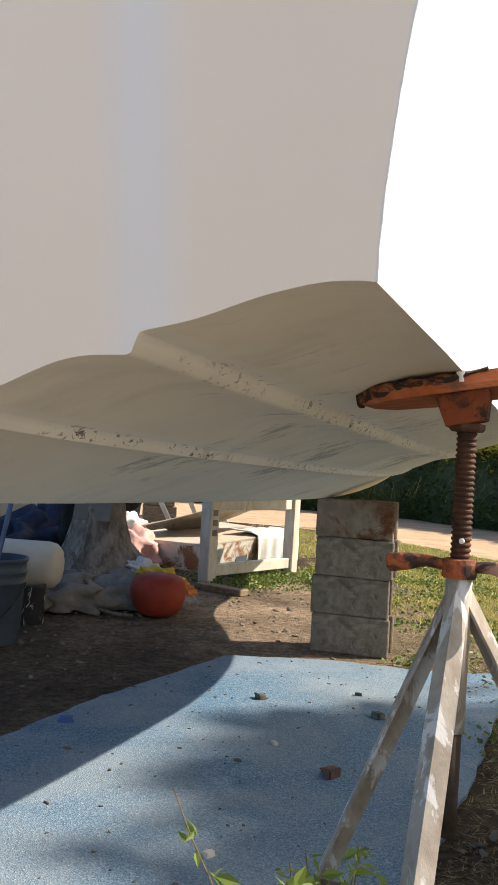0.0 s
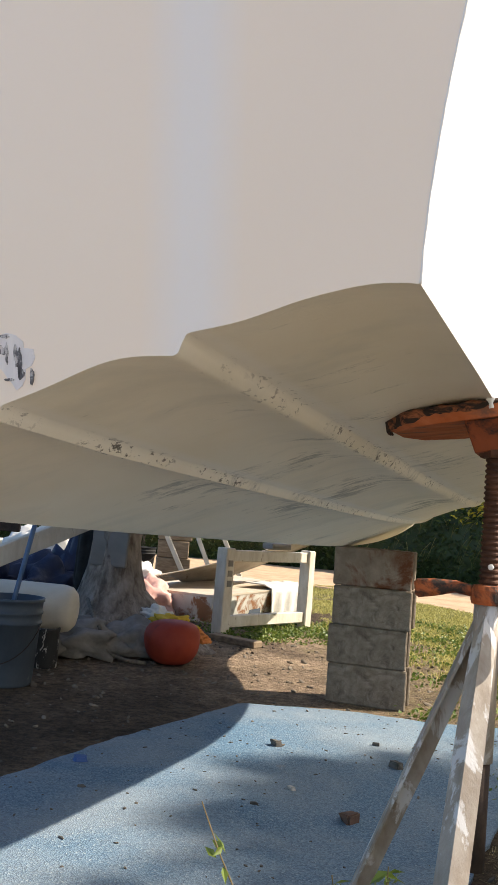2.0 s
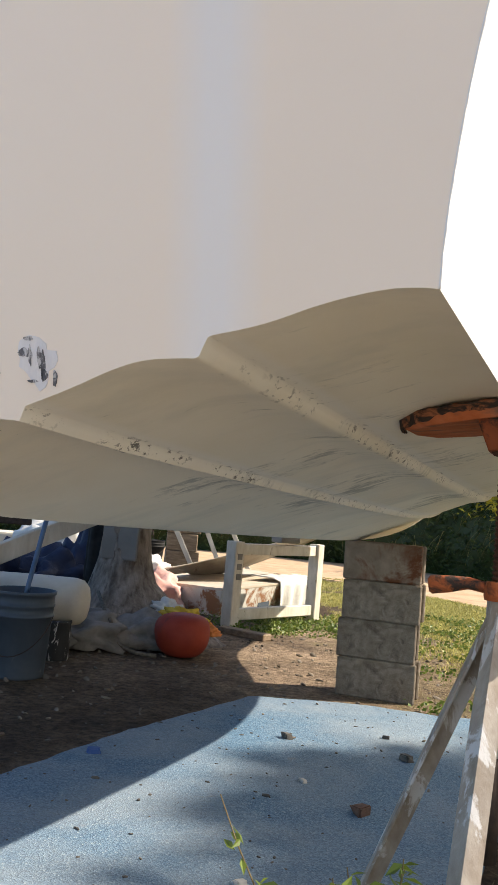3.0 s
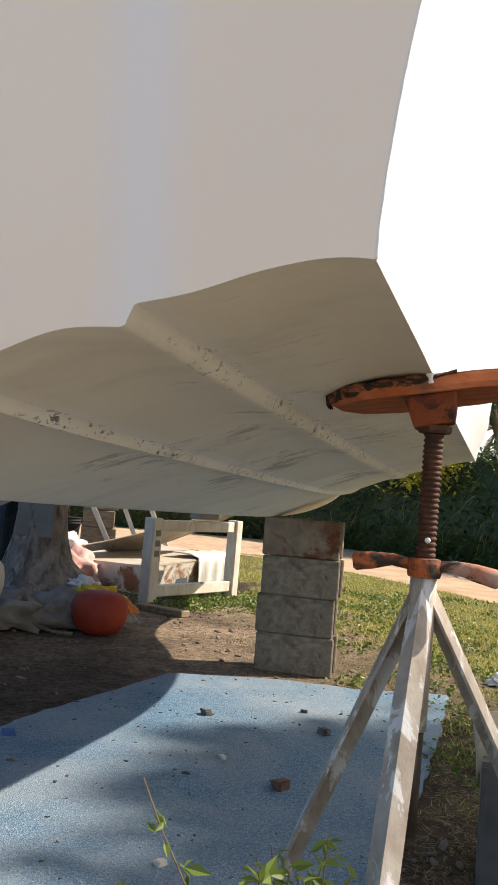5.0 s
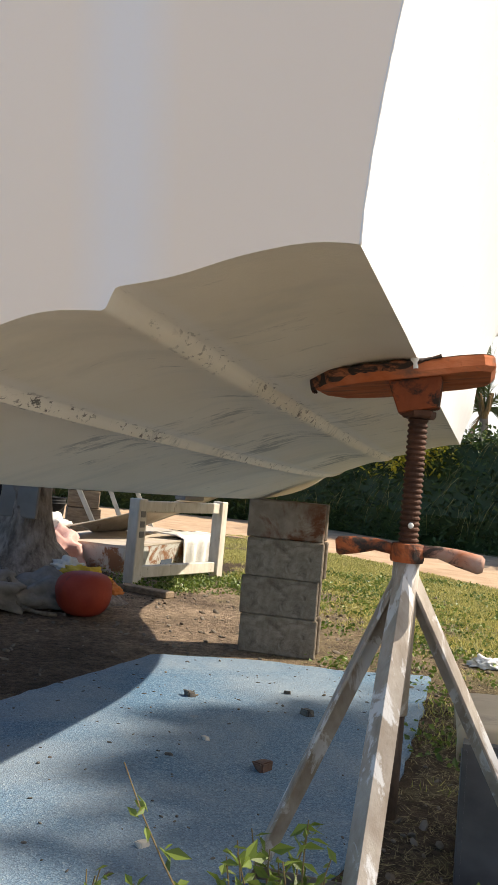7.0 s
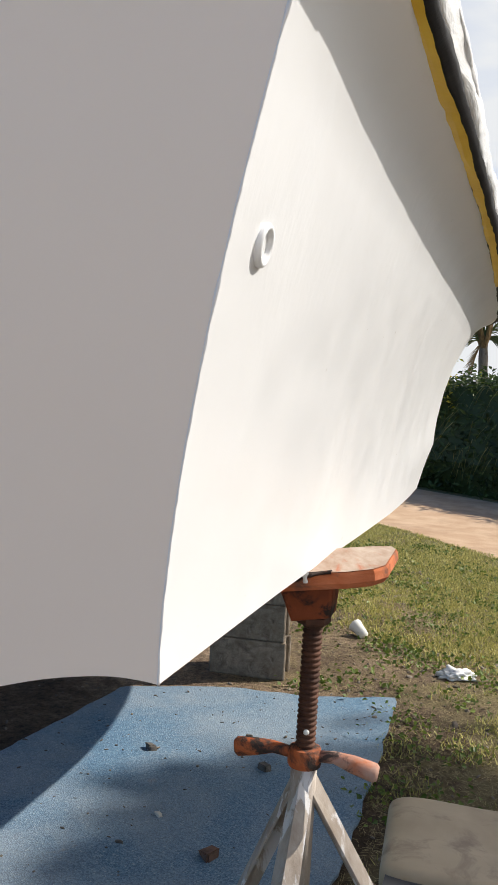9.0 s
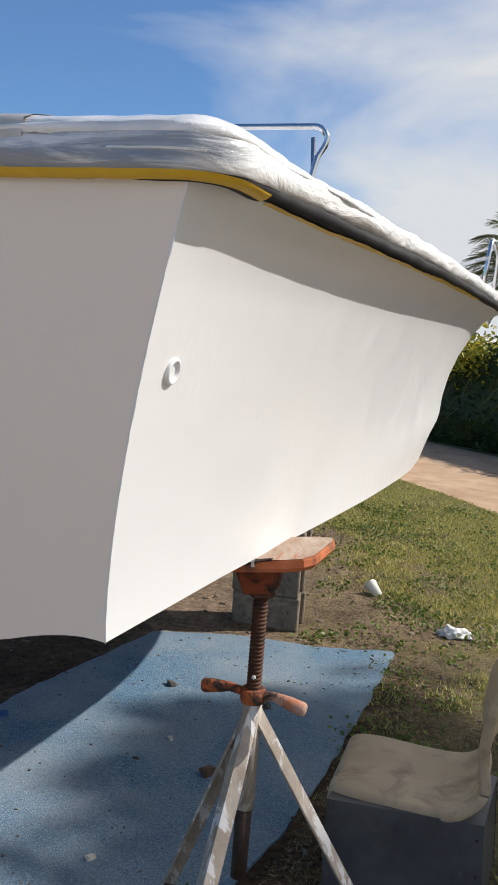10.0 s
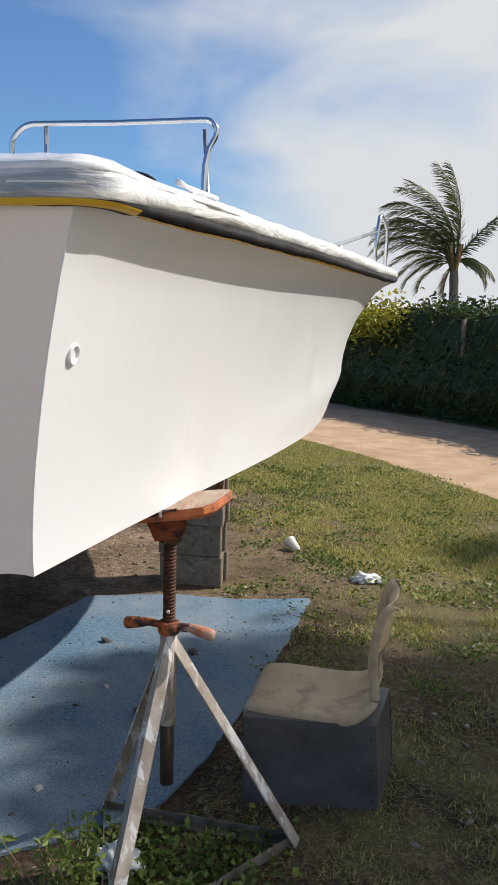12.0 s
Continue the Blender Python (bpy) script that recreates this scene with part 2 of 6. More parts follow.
def wrap_material():
    """Clear plastic over a white deck edge; a dark rail shows through it low on the stern."""
    m, nt, b, vec = shell("clear_plastic_wrap", 0.2, 0, 0.6)
    n = noise_node(nt, vec, 3.0, 6, 0.6, 0.8, (1, 1, 9))
    col = ramp_node(nt, [(0.27, (0.46, 0.48, 0.51)), (0.40, (0.74, 0.75, 0.76)), (0.55, (0.86, 0.86, 0.86))], n)
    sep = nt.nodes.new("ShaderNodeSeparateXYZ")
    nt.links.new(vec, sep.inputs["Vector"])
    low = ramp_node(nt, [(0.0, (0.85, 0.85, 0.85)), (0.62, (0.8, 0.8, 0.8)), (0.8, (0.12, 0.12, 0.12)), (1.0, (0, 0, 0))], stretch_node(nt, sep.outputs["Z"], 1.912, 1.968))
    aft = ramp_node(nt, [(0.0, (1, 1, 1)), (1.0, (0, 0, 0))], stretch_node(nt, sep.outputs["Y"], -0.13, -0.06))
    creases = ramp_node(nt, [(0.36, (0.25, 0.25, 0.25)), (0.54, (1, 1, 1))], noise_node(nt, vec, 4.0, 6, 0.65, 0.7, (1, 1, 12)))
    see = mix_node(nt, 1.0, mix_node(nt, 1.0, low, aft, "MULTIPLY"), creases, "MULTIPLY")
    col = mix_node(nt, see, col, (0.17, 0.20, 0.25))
    nt.links.new(col, b.inputs["Base Color"])
    w = noise_node(nt, vec, 5, 6, 0.55, 0.5, (1, 1, 4.0))
    bump_to(nt, b, w, 0.45, 0.03)
    return m


M_SOIL = soil_material()
M_MAT = mat_material()
M_HULL = hull_material()
M_BOTTOM = bottom_material()
M_TRANSOM = transom_material()
M_WRAP = wrap_material()
M_ROAD = surface("sandy_dirt", (0.44, 0.28, 0.17), (0.60, 0.43, 0.285), 2.6, 0.95, 0, 0.2, wear=(0.36, 0.235, 0.15), wear_scale=1.3, wear_at=0.55, wear_soft=0.2, bump=0.6, bump_dist=0.02, bump_scale=14)
M_BOUNCE_SAND = surface("bounce_sand", (0.34, 0.28, 0.22), (0.46, 0.39, 0.31), 1.8, 0.95, 0, 0.2, bump=0.5, bump_dist=0.02, bump_scale=20)
M_BLOCK = surface("concrete_block", (0.16, 0.125, 0.092), (0.37, 0.32, 0.265), 14, 0.95, 0, 0.2, wear=(0.12, 0.095, 0.07), wear_scale=13, wear_at=0.5, wear_soft=0.2, bump=1.0, bump_dist=0.006, bump_scale=70, vary=0.25)
M_BLOCK_RUST = surface("rust_stained_block", (0.17, 0.13, 0.10), (0.31, 0.26, 0.21), 9, 0.95, 0, 0.2, wear=(0.13, 0.05, 0.024), wear_scale=5, wear_at=0.47, wear_soft=0.12, bump=0.7, bump_dist=0.006, bump_scale=70)
M_ORANGE = surface("worn_orange_paint", (0.36, 0.075, 0.022), (0.56, 0.17, 0.065), 22, 0.75, 0, 0.3, wear=(0.045, 0.032, 0.027), wear_scale=16, wear_at=0.44, wear_soft=0.12, bump=0.6, bump_dist=0.003)
M_ORANGE_WOOD = surface("orange_painted_wood", (0.36, 0.095, 0.035), (0.52, 0.18, 0.09), 9, 0.9, 0, 0.15, wear=(0.20, 0.10, 0.07), wear_scale=11, wear_at=0.52, wear_soft=0.14, bump=0.6, bump_dist=0.003, stretch=(1.2, 3, 3))
M_PAD_TOP = surface("bare_worn_wood", (0.30, 0.20, 0.145), (0.46, 0.38, 0.315), 12, 0.9, 0, 0.15, wear=(0.40, 0.14, 0.075), wear_scale=7, wear_at=0.55, wear_soft=0.12, bump=0.5, bump_dist=0.002, stretch=(3, 0.8, 3))
M_BRACKET = surface("rusty_orange_steel", (0.17, 0.045, 0.018), (0.32, 0.08, 0.03), 12, 0.8, 0.1, 0.3, wear=(0.03, 0.02, 0.016), wear_scale=16, wear_at=0.52, wear_soft=0.08, bump=0.6, bump_dist=0.003)
M_CHAR = surface("charred_orange", (0.018, 0.014, 0.012), (0.05, 0.034, 0.028), 20, 0.8, 0, 0.3, wear=(0.33, 0.12, 0.06), wear_scale=30, wear_at=0.5, wear_soft=0.12, bump=0.8, bump_dist=0.004, stretch=(0.6, 2, 2))
M_CUPW = surface("white_paint_drop", (0.74, 0.74, 0.72), (0.82, 0.82, 0.80), 20, 0.4)
M_DIRTY = surface("dirty_steel", (0.10, 0.08, 0.065), (0.22, 0.19, 0.16), 12, 0.85, 0, 0.3, wear=(0.45, 0.42, 0.39), wear_scale=9, wear_at=0.62, wear_soft=0.06)
M_RUST = surface("rusty_steel", (0.045, 0.024, 0.018), (0.13, 0.058, 0.035), 30, 0.8, 0.3, 0.4, bump=0.5, bump_dist=0.002)
M_STEEL_DARK = surface("dark_rusty_pipe", (0.035, 0.024, 0.02), (0.09, 0.06, 0.045), 25, 0.8, 0.2, 0.4, bump=0.5, bump_dist=0.002)
M_LEG = surface("flaking_white_paint", (0.27, 0.215, 0.17), (0.47, 0.42, 0.37), 26, 0.6, 0, 0.4, wear=(0.64, 0.63, 0.63), wear_scale=16, wear_at=0.53, wear_soft=0.05, bump=0.6, bump_dist=0.002, stretch=(1, 1, 0.45))
M_GRIP = surface("worn_pale_grip", (0.42, 0.12, 0.045), (0.44, 0.32, 0.27), 20, 0.7, 0, 0.3, wear=(0.07, 0.05, 0.045), wear_scale=22, wear_at=0.54, wear_soft=0.08, bump=0.5, bump_dist=0.002)
M_BEIGE = surface("beige_plastic", (0.38, 0.29, 0.19), (0.49, 0.385, 0.26), 6, 0.5, 0, 0.4, wear=(0.25, 0.18, 0.125), wear_scale=8, wear_at=0.52, wear_soft=0.16, bump=0.15, bump_dist=0.002, bump_scale=200)
M_BOX = surface("grey_painted_plywood", (0.05, 0.05, 0.056), (0.115, 0.115, 0.122), 7, 0.36, 0, 0.6, wear=(0.22, 0.215, 0.21), wear_scale=6, wear_at=0.66, wear_soft=0.1, bump=0.2, bump_dist=0.002)
M_CHROME = surface("polished_steel", (0.62, 0.63, 0.65), (0.72, 0.73, 0.75), 12, 0.16, 1.0, 0.5, bump=0.03, bump_dist=0.001)
M_RUBBER = surface("black_rubber", (0.014, 0.014, 0.016), (0.035, 0.035, 0.038), 10, 0.75, 0, 0.2, wear=(0.16, 0.16, 0.16), wear_scale=8, wear_at=0.72, wear_soft=0.1, bump=0.2)
M_YELLOW = surface("yellow_tape", (0.60, 0.36, 0.02), (0.72, 0.48, 0.05), 8, 0.5, 0, 0.4, bump=0.3, bump_dist=0.003, bump_scale=20)
M_WHITE_WOOD = surface("weathered_white_paint", (0.52, 0.46, 0.37), (0.72, 0.67, 0.58), 7, 0.75, 0, 0.3, wear=(0.30, 0.22, 0.15), wear_scale=9, wear_at=0.62, wear_soft=0.06, bump=0.4, bump_dist=0.003, stretch=(2, 2, 0.7))
M_LEAF_HEDGE = leafy("hedge_leaf", (0.018, 0.035, 0.010), (0.085, 0.13, 0.035))
M_LEAF_YELLOW = leafy("yellow_green_leaf", (0.16, 0.19, 0.02), (0.60, 0.50, 0.05))
M_LEAF_TREE = leafy("tree_leaf", (0.03, 0.06, 0.015), (0.09, 0.14, 0.04))
M_GRASS = leafy("grass_blade", (0.15, 0.17, 0.035), (0.66, 0.58, 0.20), 0.6, 0.3)
M_WEED = leafy("weed_leaf", (0.06, 0.11, 0.02), (0.20, 0.26, 0.05), 0.45, 0.3)
M_STRAW = leafy("dry_straw", (0.13, 0.10, 0.045), (0.42, 0.34, 0.18), 0.7, 0.2)
M_TURF = leafy("short_turf", (0.11, 0.115, 0.032), (0.38, 0.34, 0.13), 0.65, 0.25)
M_PALM = leafy("palm_leaf", (0.05, 0.075, 0.02), (0.15, 0.17, 0.06), 0.45, 0.25)
M_HUSK = surface("brown_palm_husk", (0.12, 0.075, 0.04), (0.28, 0.19, 0.10), 9, 0.9, 0, 0.2, stretch=(3, 3, 0.6))
M_BARK = surface("grey_bark", (0.14, 0.115, 0.095), (0.31, 0.27, 0.23), 9, 0.95, 0, 0.2, wear=(0.09, 0.07, 0.055), wear_scale=12, wear_at=0.58, wear_soft=0.1, bump=0.9, bump_dist=0.02, bump_scale=26, stretch=(1, 1, 0.35))


M_FOLD = surface("white_plastic_fold", (0.70, 0.71, 0.73), (0.86, 0.86, 0.87), 14, 0.25, 0, 0.6, bump=0.5, bump_dist=0.006, bump_scale=40)
M_TAPE = surface("packing_tape", (0.46, 0.44, 0.41), (0.62, 0.59, 0.55), 14, 0.2, 0, 0.6, bump=0.3, bump_dist=0.004, bump_scale=30)
M_SCRAPE = surface("dark_scrape", (0.06, 0.06, 0.07), (0.20, 0.20, 0.22), 40, 0.7, 0, 0.3, wear=(0.55, 0.55, 0.57), wear_scale=60, wear_at=0.48, wear_soft=0.1, bump=0.5, stretch=(1.6, 1, 0.7))
M_FILLER = surface("pale_filler", (0.66, 0.66, 0.70), (0.78, 0.77, 0.79), 30, 0.7, 0, 0.3, wear=(0.42, 0.42, 0.45), wear_scale=50, wear_at=0.64, wear_soft=0.06, bump=0.4, stretch=(2, 1, 0.6))
M_PITTED = surface("brown_pitted_filler", (0.26, 0.22, 0.19), (0.58, 0.52, 0.47), 60, 0.8, 0, 0.3, bump=0.6)
M_SCRAPE_BLUE = surface("scraped_blue_gelcoat", (0.14, 0.24, 0.38), (0.66, 0.72, 0.78), 26, 0.6, 0, 0.4, wear=(0.05, 0.06, 0.08), wear_scale=20, wear_at=0.60, wear_soft=0.05, bump=0.5)


# ---- geometry helpers ----
def part(name, bm, material, parent=None, label="", smooth=False):
    me = bpy.data.meshes.new(name)
    bmesh.ops.recalc_face_normals(bm, faces=bm.faces)
    bm.to_mesh(me)
    bm.free()
    me.materials.append(material)
    if smooth:
        for p in me.polygons:
            p.use_smooth = True
    ob = new(name, me)
    if parent is not None:
        ob.parent = parent
    if label:
        tagged(ob, label)
    return ob


def thing(name, m, label, category, group="", kind=""):
    e = new(name)
    e.empty_display_size = 0.1
    e.matrix_world = m
    return tagged(e, label, category, group, kind)


def raw(name, verts, faces, material, parent=None, smooth=False):
    me = bpy.data.meshes.new(name)
    me.from_pydata(verts, [], faces)
    me.materials.append(material)
    if smooth:
        for p in me.polygons:
            p.use_smooth = True
    ob = new(name, me)
    if parent is not None:
        ob.parent = parent
    return ob


def block(bm, sx, sy, sz, m=None, bevel=0.0, segs=1):
    """A box with worn edges, its base centre at the origin of m."""
    r = bmesh.ops.create_cube(bm, size=1.0, matrix=Matrix.Translation((0, 0, sz / 2)) @ Matrix.Diagonal((sx, sy, sz, 1)))
    vs = r["verts"]
    if bevel:
        es = list({e for v in vs for e in v.link_edges})
        rb = bmesh.ops.bevel(bm, geom=es, offset=bevel, segments=segs, affect="EDGES", profile=0.6)
        vs = list({v for f in rb["faces"] for v in f.verts} | {v for v in vs if v.is_valid})
    if m is not None:
        bmesh.ops.transform(bm, matrix=m, verts=vs)
    return vs


def tube(bm, pts, radius, seg=8, caps=True):
    """A round bar along points; radius is a number or one for each point."""
    pts = [Vector(p) for p in pts]
    rad = radius if isinstance(radius, (list, tuple)) else [radius] * len(pts)
    rings, ref = [], None
    for i, p in enumerate(pts):
        d = (pts[min(i + 1, len(pts) - 1)] - pts[max(i - 1, 0)]).normalized()
        if ref is None:
            ref = d.orthogonal().normalized()
        ref = (ref - d * ref.dot(d)).normalized()
        q = d.cross(ref)
        rings.append([bm.verts.new(p + (ref * math.cos(a) + q * math.sin(a)) * rad[i]) for a in [2 * math.pi * k / seg for k in range(seg)]])
    for a, b in zip(rings, rings[1:]):
        for k in range(seg):
            bm.faces.new((a[k], a[(k + 1) % seg], b[(k + 1) % seg], b[k]))
    if caps:
        bm.faces.new(rings[0][::-1])
        bm.faces.new(rings[-1])
    return rings


def lathe(bm, profile, seg=24, m=None):
    """A turned shape from (radius, height) pairs."""
    rings = []
    for r, z in profile:
        rings.append([bm.verts.new(((m or Matrix()) @ Vector((r * math.cos(a), r * math.sin(a), z)))) for a in [2 * math.pi * k / seg for k in range(seg)]])
    for a, b in zip(rings, rings[1:]):
        for k in range(seg):
            bm.faces.new((a[k], a[(k + 1) % seg], b[(k + 1) % seg], b[k]))
    if profile[0][0] > 1e-4:
        bm.faces.new(rings[0][::-1])
    if profile[-1][0] > 1e-4:
        bm.faces.new(rings[-1])
    return rings


def loft(bm, rings, closed=False):
    vs = [[bm.verts.new(p) for p in ring] for ring in rings]
    n = len(vs[0])
    for a, b in zip(vs, vs[1:]):
        for k in range(n if closed else n - 1):
            bm.faces.new((a[k], a[(k + 1) % n], b[(k + 1) % n], b[k]))
    return vs


def leaves(spots, size, seed, shape=0.45):
    """Small bent leaves at the spots: vertices and faces."""
    rng = random.Random(seed)
    verts, faces = [], []
    for p in spots:
        s = size * rng.uniform(0.6, 1.3)
        e = Euler((rng.uniform(-1.2, 1.2), rng.uniform(-1.2, 1.2), rng.uniform(0, 6.3))).to_matrix()
        k = len(verts)
        for c in ((0, 0, 0), (shape * s * 0.5, s * 0.45, 0.08 * s), (0, s, -0.05 * s), (-shape * s * 0.5, s * 0.45, 0.08 * s)):
            verts.append(tuple(Vector(p) + e @ Vector(c)))
        faces.append((k, k + 1, k + 2, k + 3))
    return verts, faces


def lerp_table(table, x):
    return float(np.interp(x, [a for a, _ in table], [b for _, b in table]))


# ---- ground ----
def build_ground():
    bm = bmesh.new()
    n = 60
    xs = [math.copysign(abs(u) ** 3, u) * 400 for u in np.linspace(-1, 1, n)]
    grid = [[bm.verts.new((x, y + 4, 0)) for x in xs] for y in xs]
    for a, b in zip(grid, grid[1:]):
        for i in range(n - 1):
            bm.faces.new((a[i], a[i + 1], b[i + 1], b[i]))
    ob = part("ground", bm, M_SOIL)
    tagged(ob, "bare brown soil with leaf litter and patchy grass", "ground", kind="structure")


def ribbon(name, near, far, z, material, label, category, rows=8):
    """A flat sheet between two edges with a slightly ragged outline."""
    bm = bmesh.new()
    rings = []
    for (ax, ay), (bx, by) in zip(near, far):
        jit = noise.noise(Vector((ax * 2, ay * 2, 1))) * 0.08
        rings.append([(ax + (bx - ax) * v + jit * (1 - v), ay + (by - ay) * v + jit * (1 - v), z) for v in np.linspace(0, 1, rows)])
    loft(bm, rings)
    return tagged(part(name, bm, material), label, category, kind="structure")


def resample(points, n):
    p = np.array(points, float)
    d = np.r_[0, np.cumsum(np.linalg.norm(np.diff(p, axis=0), axis=1))]
    u = np.linspace(0, d[-1], n)
    return [(float(np.interp(v, d, p[:, 0])), float(np.interp(v, d, p[:, 1]))) for v in u]


ROAD_NEAR = [(-30, 17), (-12, 14.6), (-4, 13.3), (0.3, 12.3), (1.8, 10.5), (2.3, 9.6), (2.7, 8.7), (3.05, 7.8), (3.3, 6.8), (3.7, 5.0), (4.2, 2.0), (5, -6), (6, -20)]
ROAD_FAR = [(-30, 22), (-12, 18.6), (-4, 17.2), (0.7, 16.8), (2.4, 15.9), (3.2, 14.4), (3.9, 13.4), (4.8, 11.9), (5.6, 10.0), (6.3, 7.5), (7.2, 2.0), (8.2, -6), (9.5, -20)]
build_ground()
road = ribbon("road", resample(ROAD_NEAR, 90), resample(ROAD_FAR, 90), 0.006, M_ROAD, "sandy reddish dirt lane beside the hedge", "road")


def build_mat():
    """The blue rubber sheet on the ground, with a ragged edge and a little thickness."""
    outline = [(-0.95, 2.35), (-0.6, 3.25), (-0.16, 4.12), (0.35, 4.17), (0.72, 4.09), (1.16, 4.13), (0.93, 3.38), (0.73, 2.77), (0.555, 2.30), (0.36, 1.92), (0.14, 1.78),
               (-0.10, 1.68), (-0.6, 1.55), (-1.3, 1.35), (-1.7, 1.5)]
    pts = resample(outline + outline[:1], 160)[:-1]
    pts = [(x + 0.014 * noise.noise(Vector((x * 9, y * 9, 0))), y + 0.018 * noise.noise(Vector((x * 9, y * 9, 5)))) for x, y in pts]
    bm = bmesh.new()
    vs = [bm.verts.new((x, y, 0.002)) for x, y in pts]
    f = bm.faces.new(vs)
    ext = bmesh.ops.extrude_face_region(bm, geom=[f])
    bmesh.ops.translate(bm, vec=(0, 0, 0.012), verts=[v for v in ext["geom"] if isinstance(v, bmesh.types.BMVert)])
    bmesh.ops.triangulate(bm, faces=[g for g in bm.faces if len(g.verts) > 4])
    tagged(part("rubber_mat", bm, M_MAT), "speckled blue crumb rubber mat lying on the soil", "mat")


build_mat()
# sand sheet outside the view, added to bounce sunlight onto transom and bottom
yard = ribbon("yard", resample([(-18, 0.3), (-8, 0.5), (-2, 0.62), (0.1, 0.6), (0.5, 0.3), (1.1, -0.3), (2, -0.9), (3.6, -1.6)], 60), resample([(-20, -22), (-8, -22), (-2, -22), (2, -22), (5, -22)], 60), 0.005, M_BOUNCE_SAND, "unseen pale sand sheet added to bounce sunlight onto the stern", "yard")

# ---- boat ----
BOAT = pose(0.171, 0.931, 0, 0, 0, -17.4)
MID = -0.95
LENGTH = 6.55


def chine_x(s):
    return lerp_table([(0, 0), (1, 0.02), (2, 0.043), (2.7, 0.052)], s) if s < 2.7 else 0.052 - 0.067 * (s - 2.7) ** 2


def chine_z(s):
    return lerp_table([(0, 1.158), (0.5, 1.149), (1, 1.134), (1.5, 1.118), (2, 1.105), (2.6, 1.10)], s) + 0.075 * max(0, s - 2.6) ** 2


def sheer_x(s):
    u = max(0, s - 3.5)
    return lerp_table([(-0.2, 0.2), (0, 0.205), (0.25, 0.222), (0.5, 0.24), (1, 0.272), (1.5, 0.297), (2, 0.313), (2.5, 0.325), (3, 0.335), (3.5, 0.338)], s) - 0.069 * u ** 2 - 0.0066 * u ** 4


def sheer_z(s):
    return 1.893 + 0.016 * max(0, s - 3) ** 2


def keel_z(s):
    return lerp_table([(0, 0.865), (0.4, 0.835), (1, 0.818), (2, 0.797), (3, 0.779), (3.3, 0.778)], s) + 0.035 * max(0, s - 3.3) ** 2 + 0.016 * max(0, s - 4.5) ** 3


STEP_KEYS = [(0, 0), (0.015, 0.003), (0.12, 0.012), (0.25, 0.02), (0.34, 0.024), (0.385, 0.010), (0.395, 0.006), (0.401, 0.016), (0.406, 0.024), (0.412, 0.0245), (0.483, 0.027), (0.547, 0.034), (0.60, 0.034), (0.653, 0.020),
             (0.678, 0.013), (0.685, 0.014), (0.691, 0.025), (0.697, 0.034), (0.704, 0.0345), (0.773, 0.026), (0.86, 0.028), (0.945, 0.0195), (0.985, 0.006), (1, 0)]


def smooth_steps():
    """The keys drawn as a soft curve between the two strakes' edges."""
    out = []
    for f in sorted({round(k / 50, 4) for k in range(51)} | {k for k, _ in STEP_KEYS}):
        near = min(abs(f - 0.396), abs(f - 0.691))
        w = 0.0 if near < 0.02 or f < 0.02 or f > 0.975 else min(0.03, near - 0.015)
        out.append((f, float(np.mean([lerp_table(STEP_KEYS, f + w * d) for d in np.linspace(-1, 1, 9)]))))
    return out


STEPS = smooth_steps()


def half_section(s):
    """Points (x, z) from keel to chine and from chine to sheer on the starboard half."""
    c, cz, kz = chine_x(s), chine_z(s), keel_z(s)
    g, gz = sheer_x(s) - lerp_table([(0, 0.052), (0.35, 0.062), (1, 0.066), (4, 0.055), (6, 0.03)], s), sheer_z(s)
    fade = max(0.0, 1 - (s / 5.2) ** 2)
    c = max(c, MID + 0.004)
    g = max(g, MID + 0.006)
    kz = min(kz, cz - 0.002)
    low = [(MID + (c - MID) * f, kz + (cz - kz) * f + d * fade) for f, d in STEPS]
    p = 1.52 + 0.5 * min(1, max(0, s / 5))
    kn = 0.05 * min(1, max(0, (s - 1.6) / 2.2))
    high = []
    for v in (0, 0.05, 0.12, 0.2, 0.26, 0.35, 0.5, 0.65, 0.8, 0.9, 0.955, 0.985, 1.0):
        x = c + (g - c) * v ** p
        x += kn * (min(v / 0.2, 1.0) if v < 0.2 else max(0.0, 1 - (v - 0.2) / 0.55) ** 1.5)
        x += 0.05 * max(0.0, (v - 0.9) / 0.1) ** 2 * min(1.0, s / 0.12)
        high.append((x, cz + (gz - cz) * v))
    return low, high


def rake(s, z):
    return s - 0.167 * (z - 1.158) * max(0.0, 1 - s / 1.2)


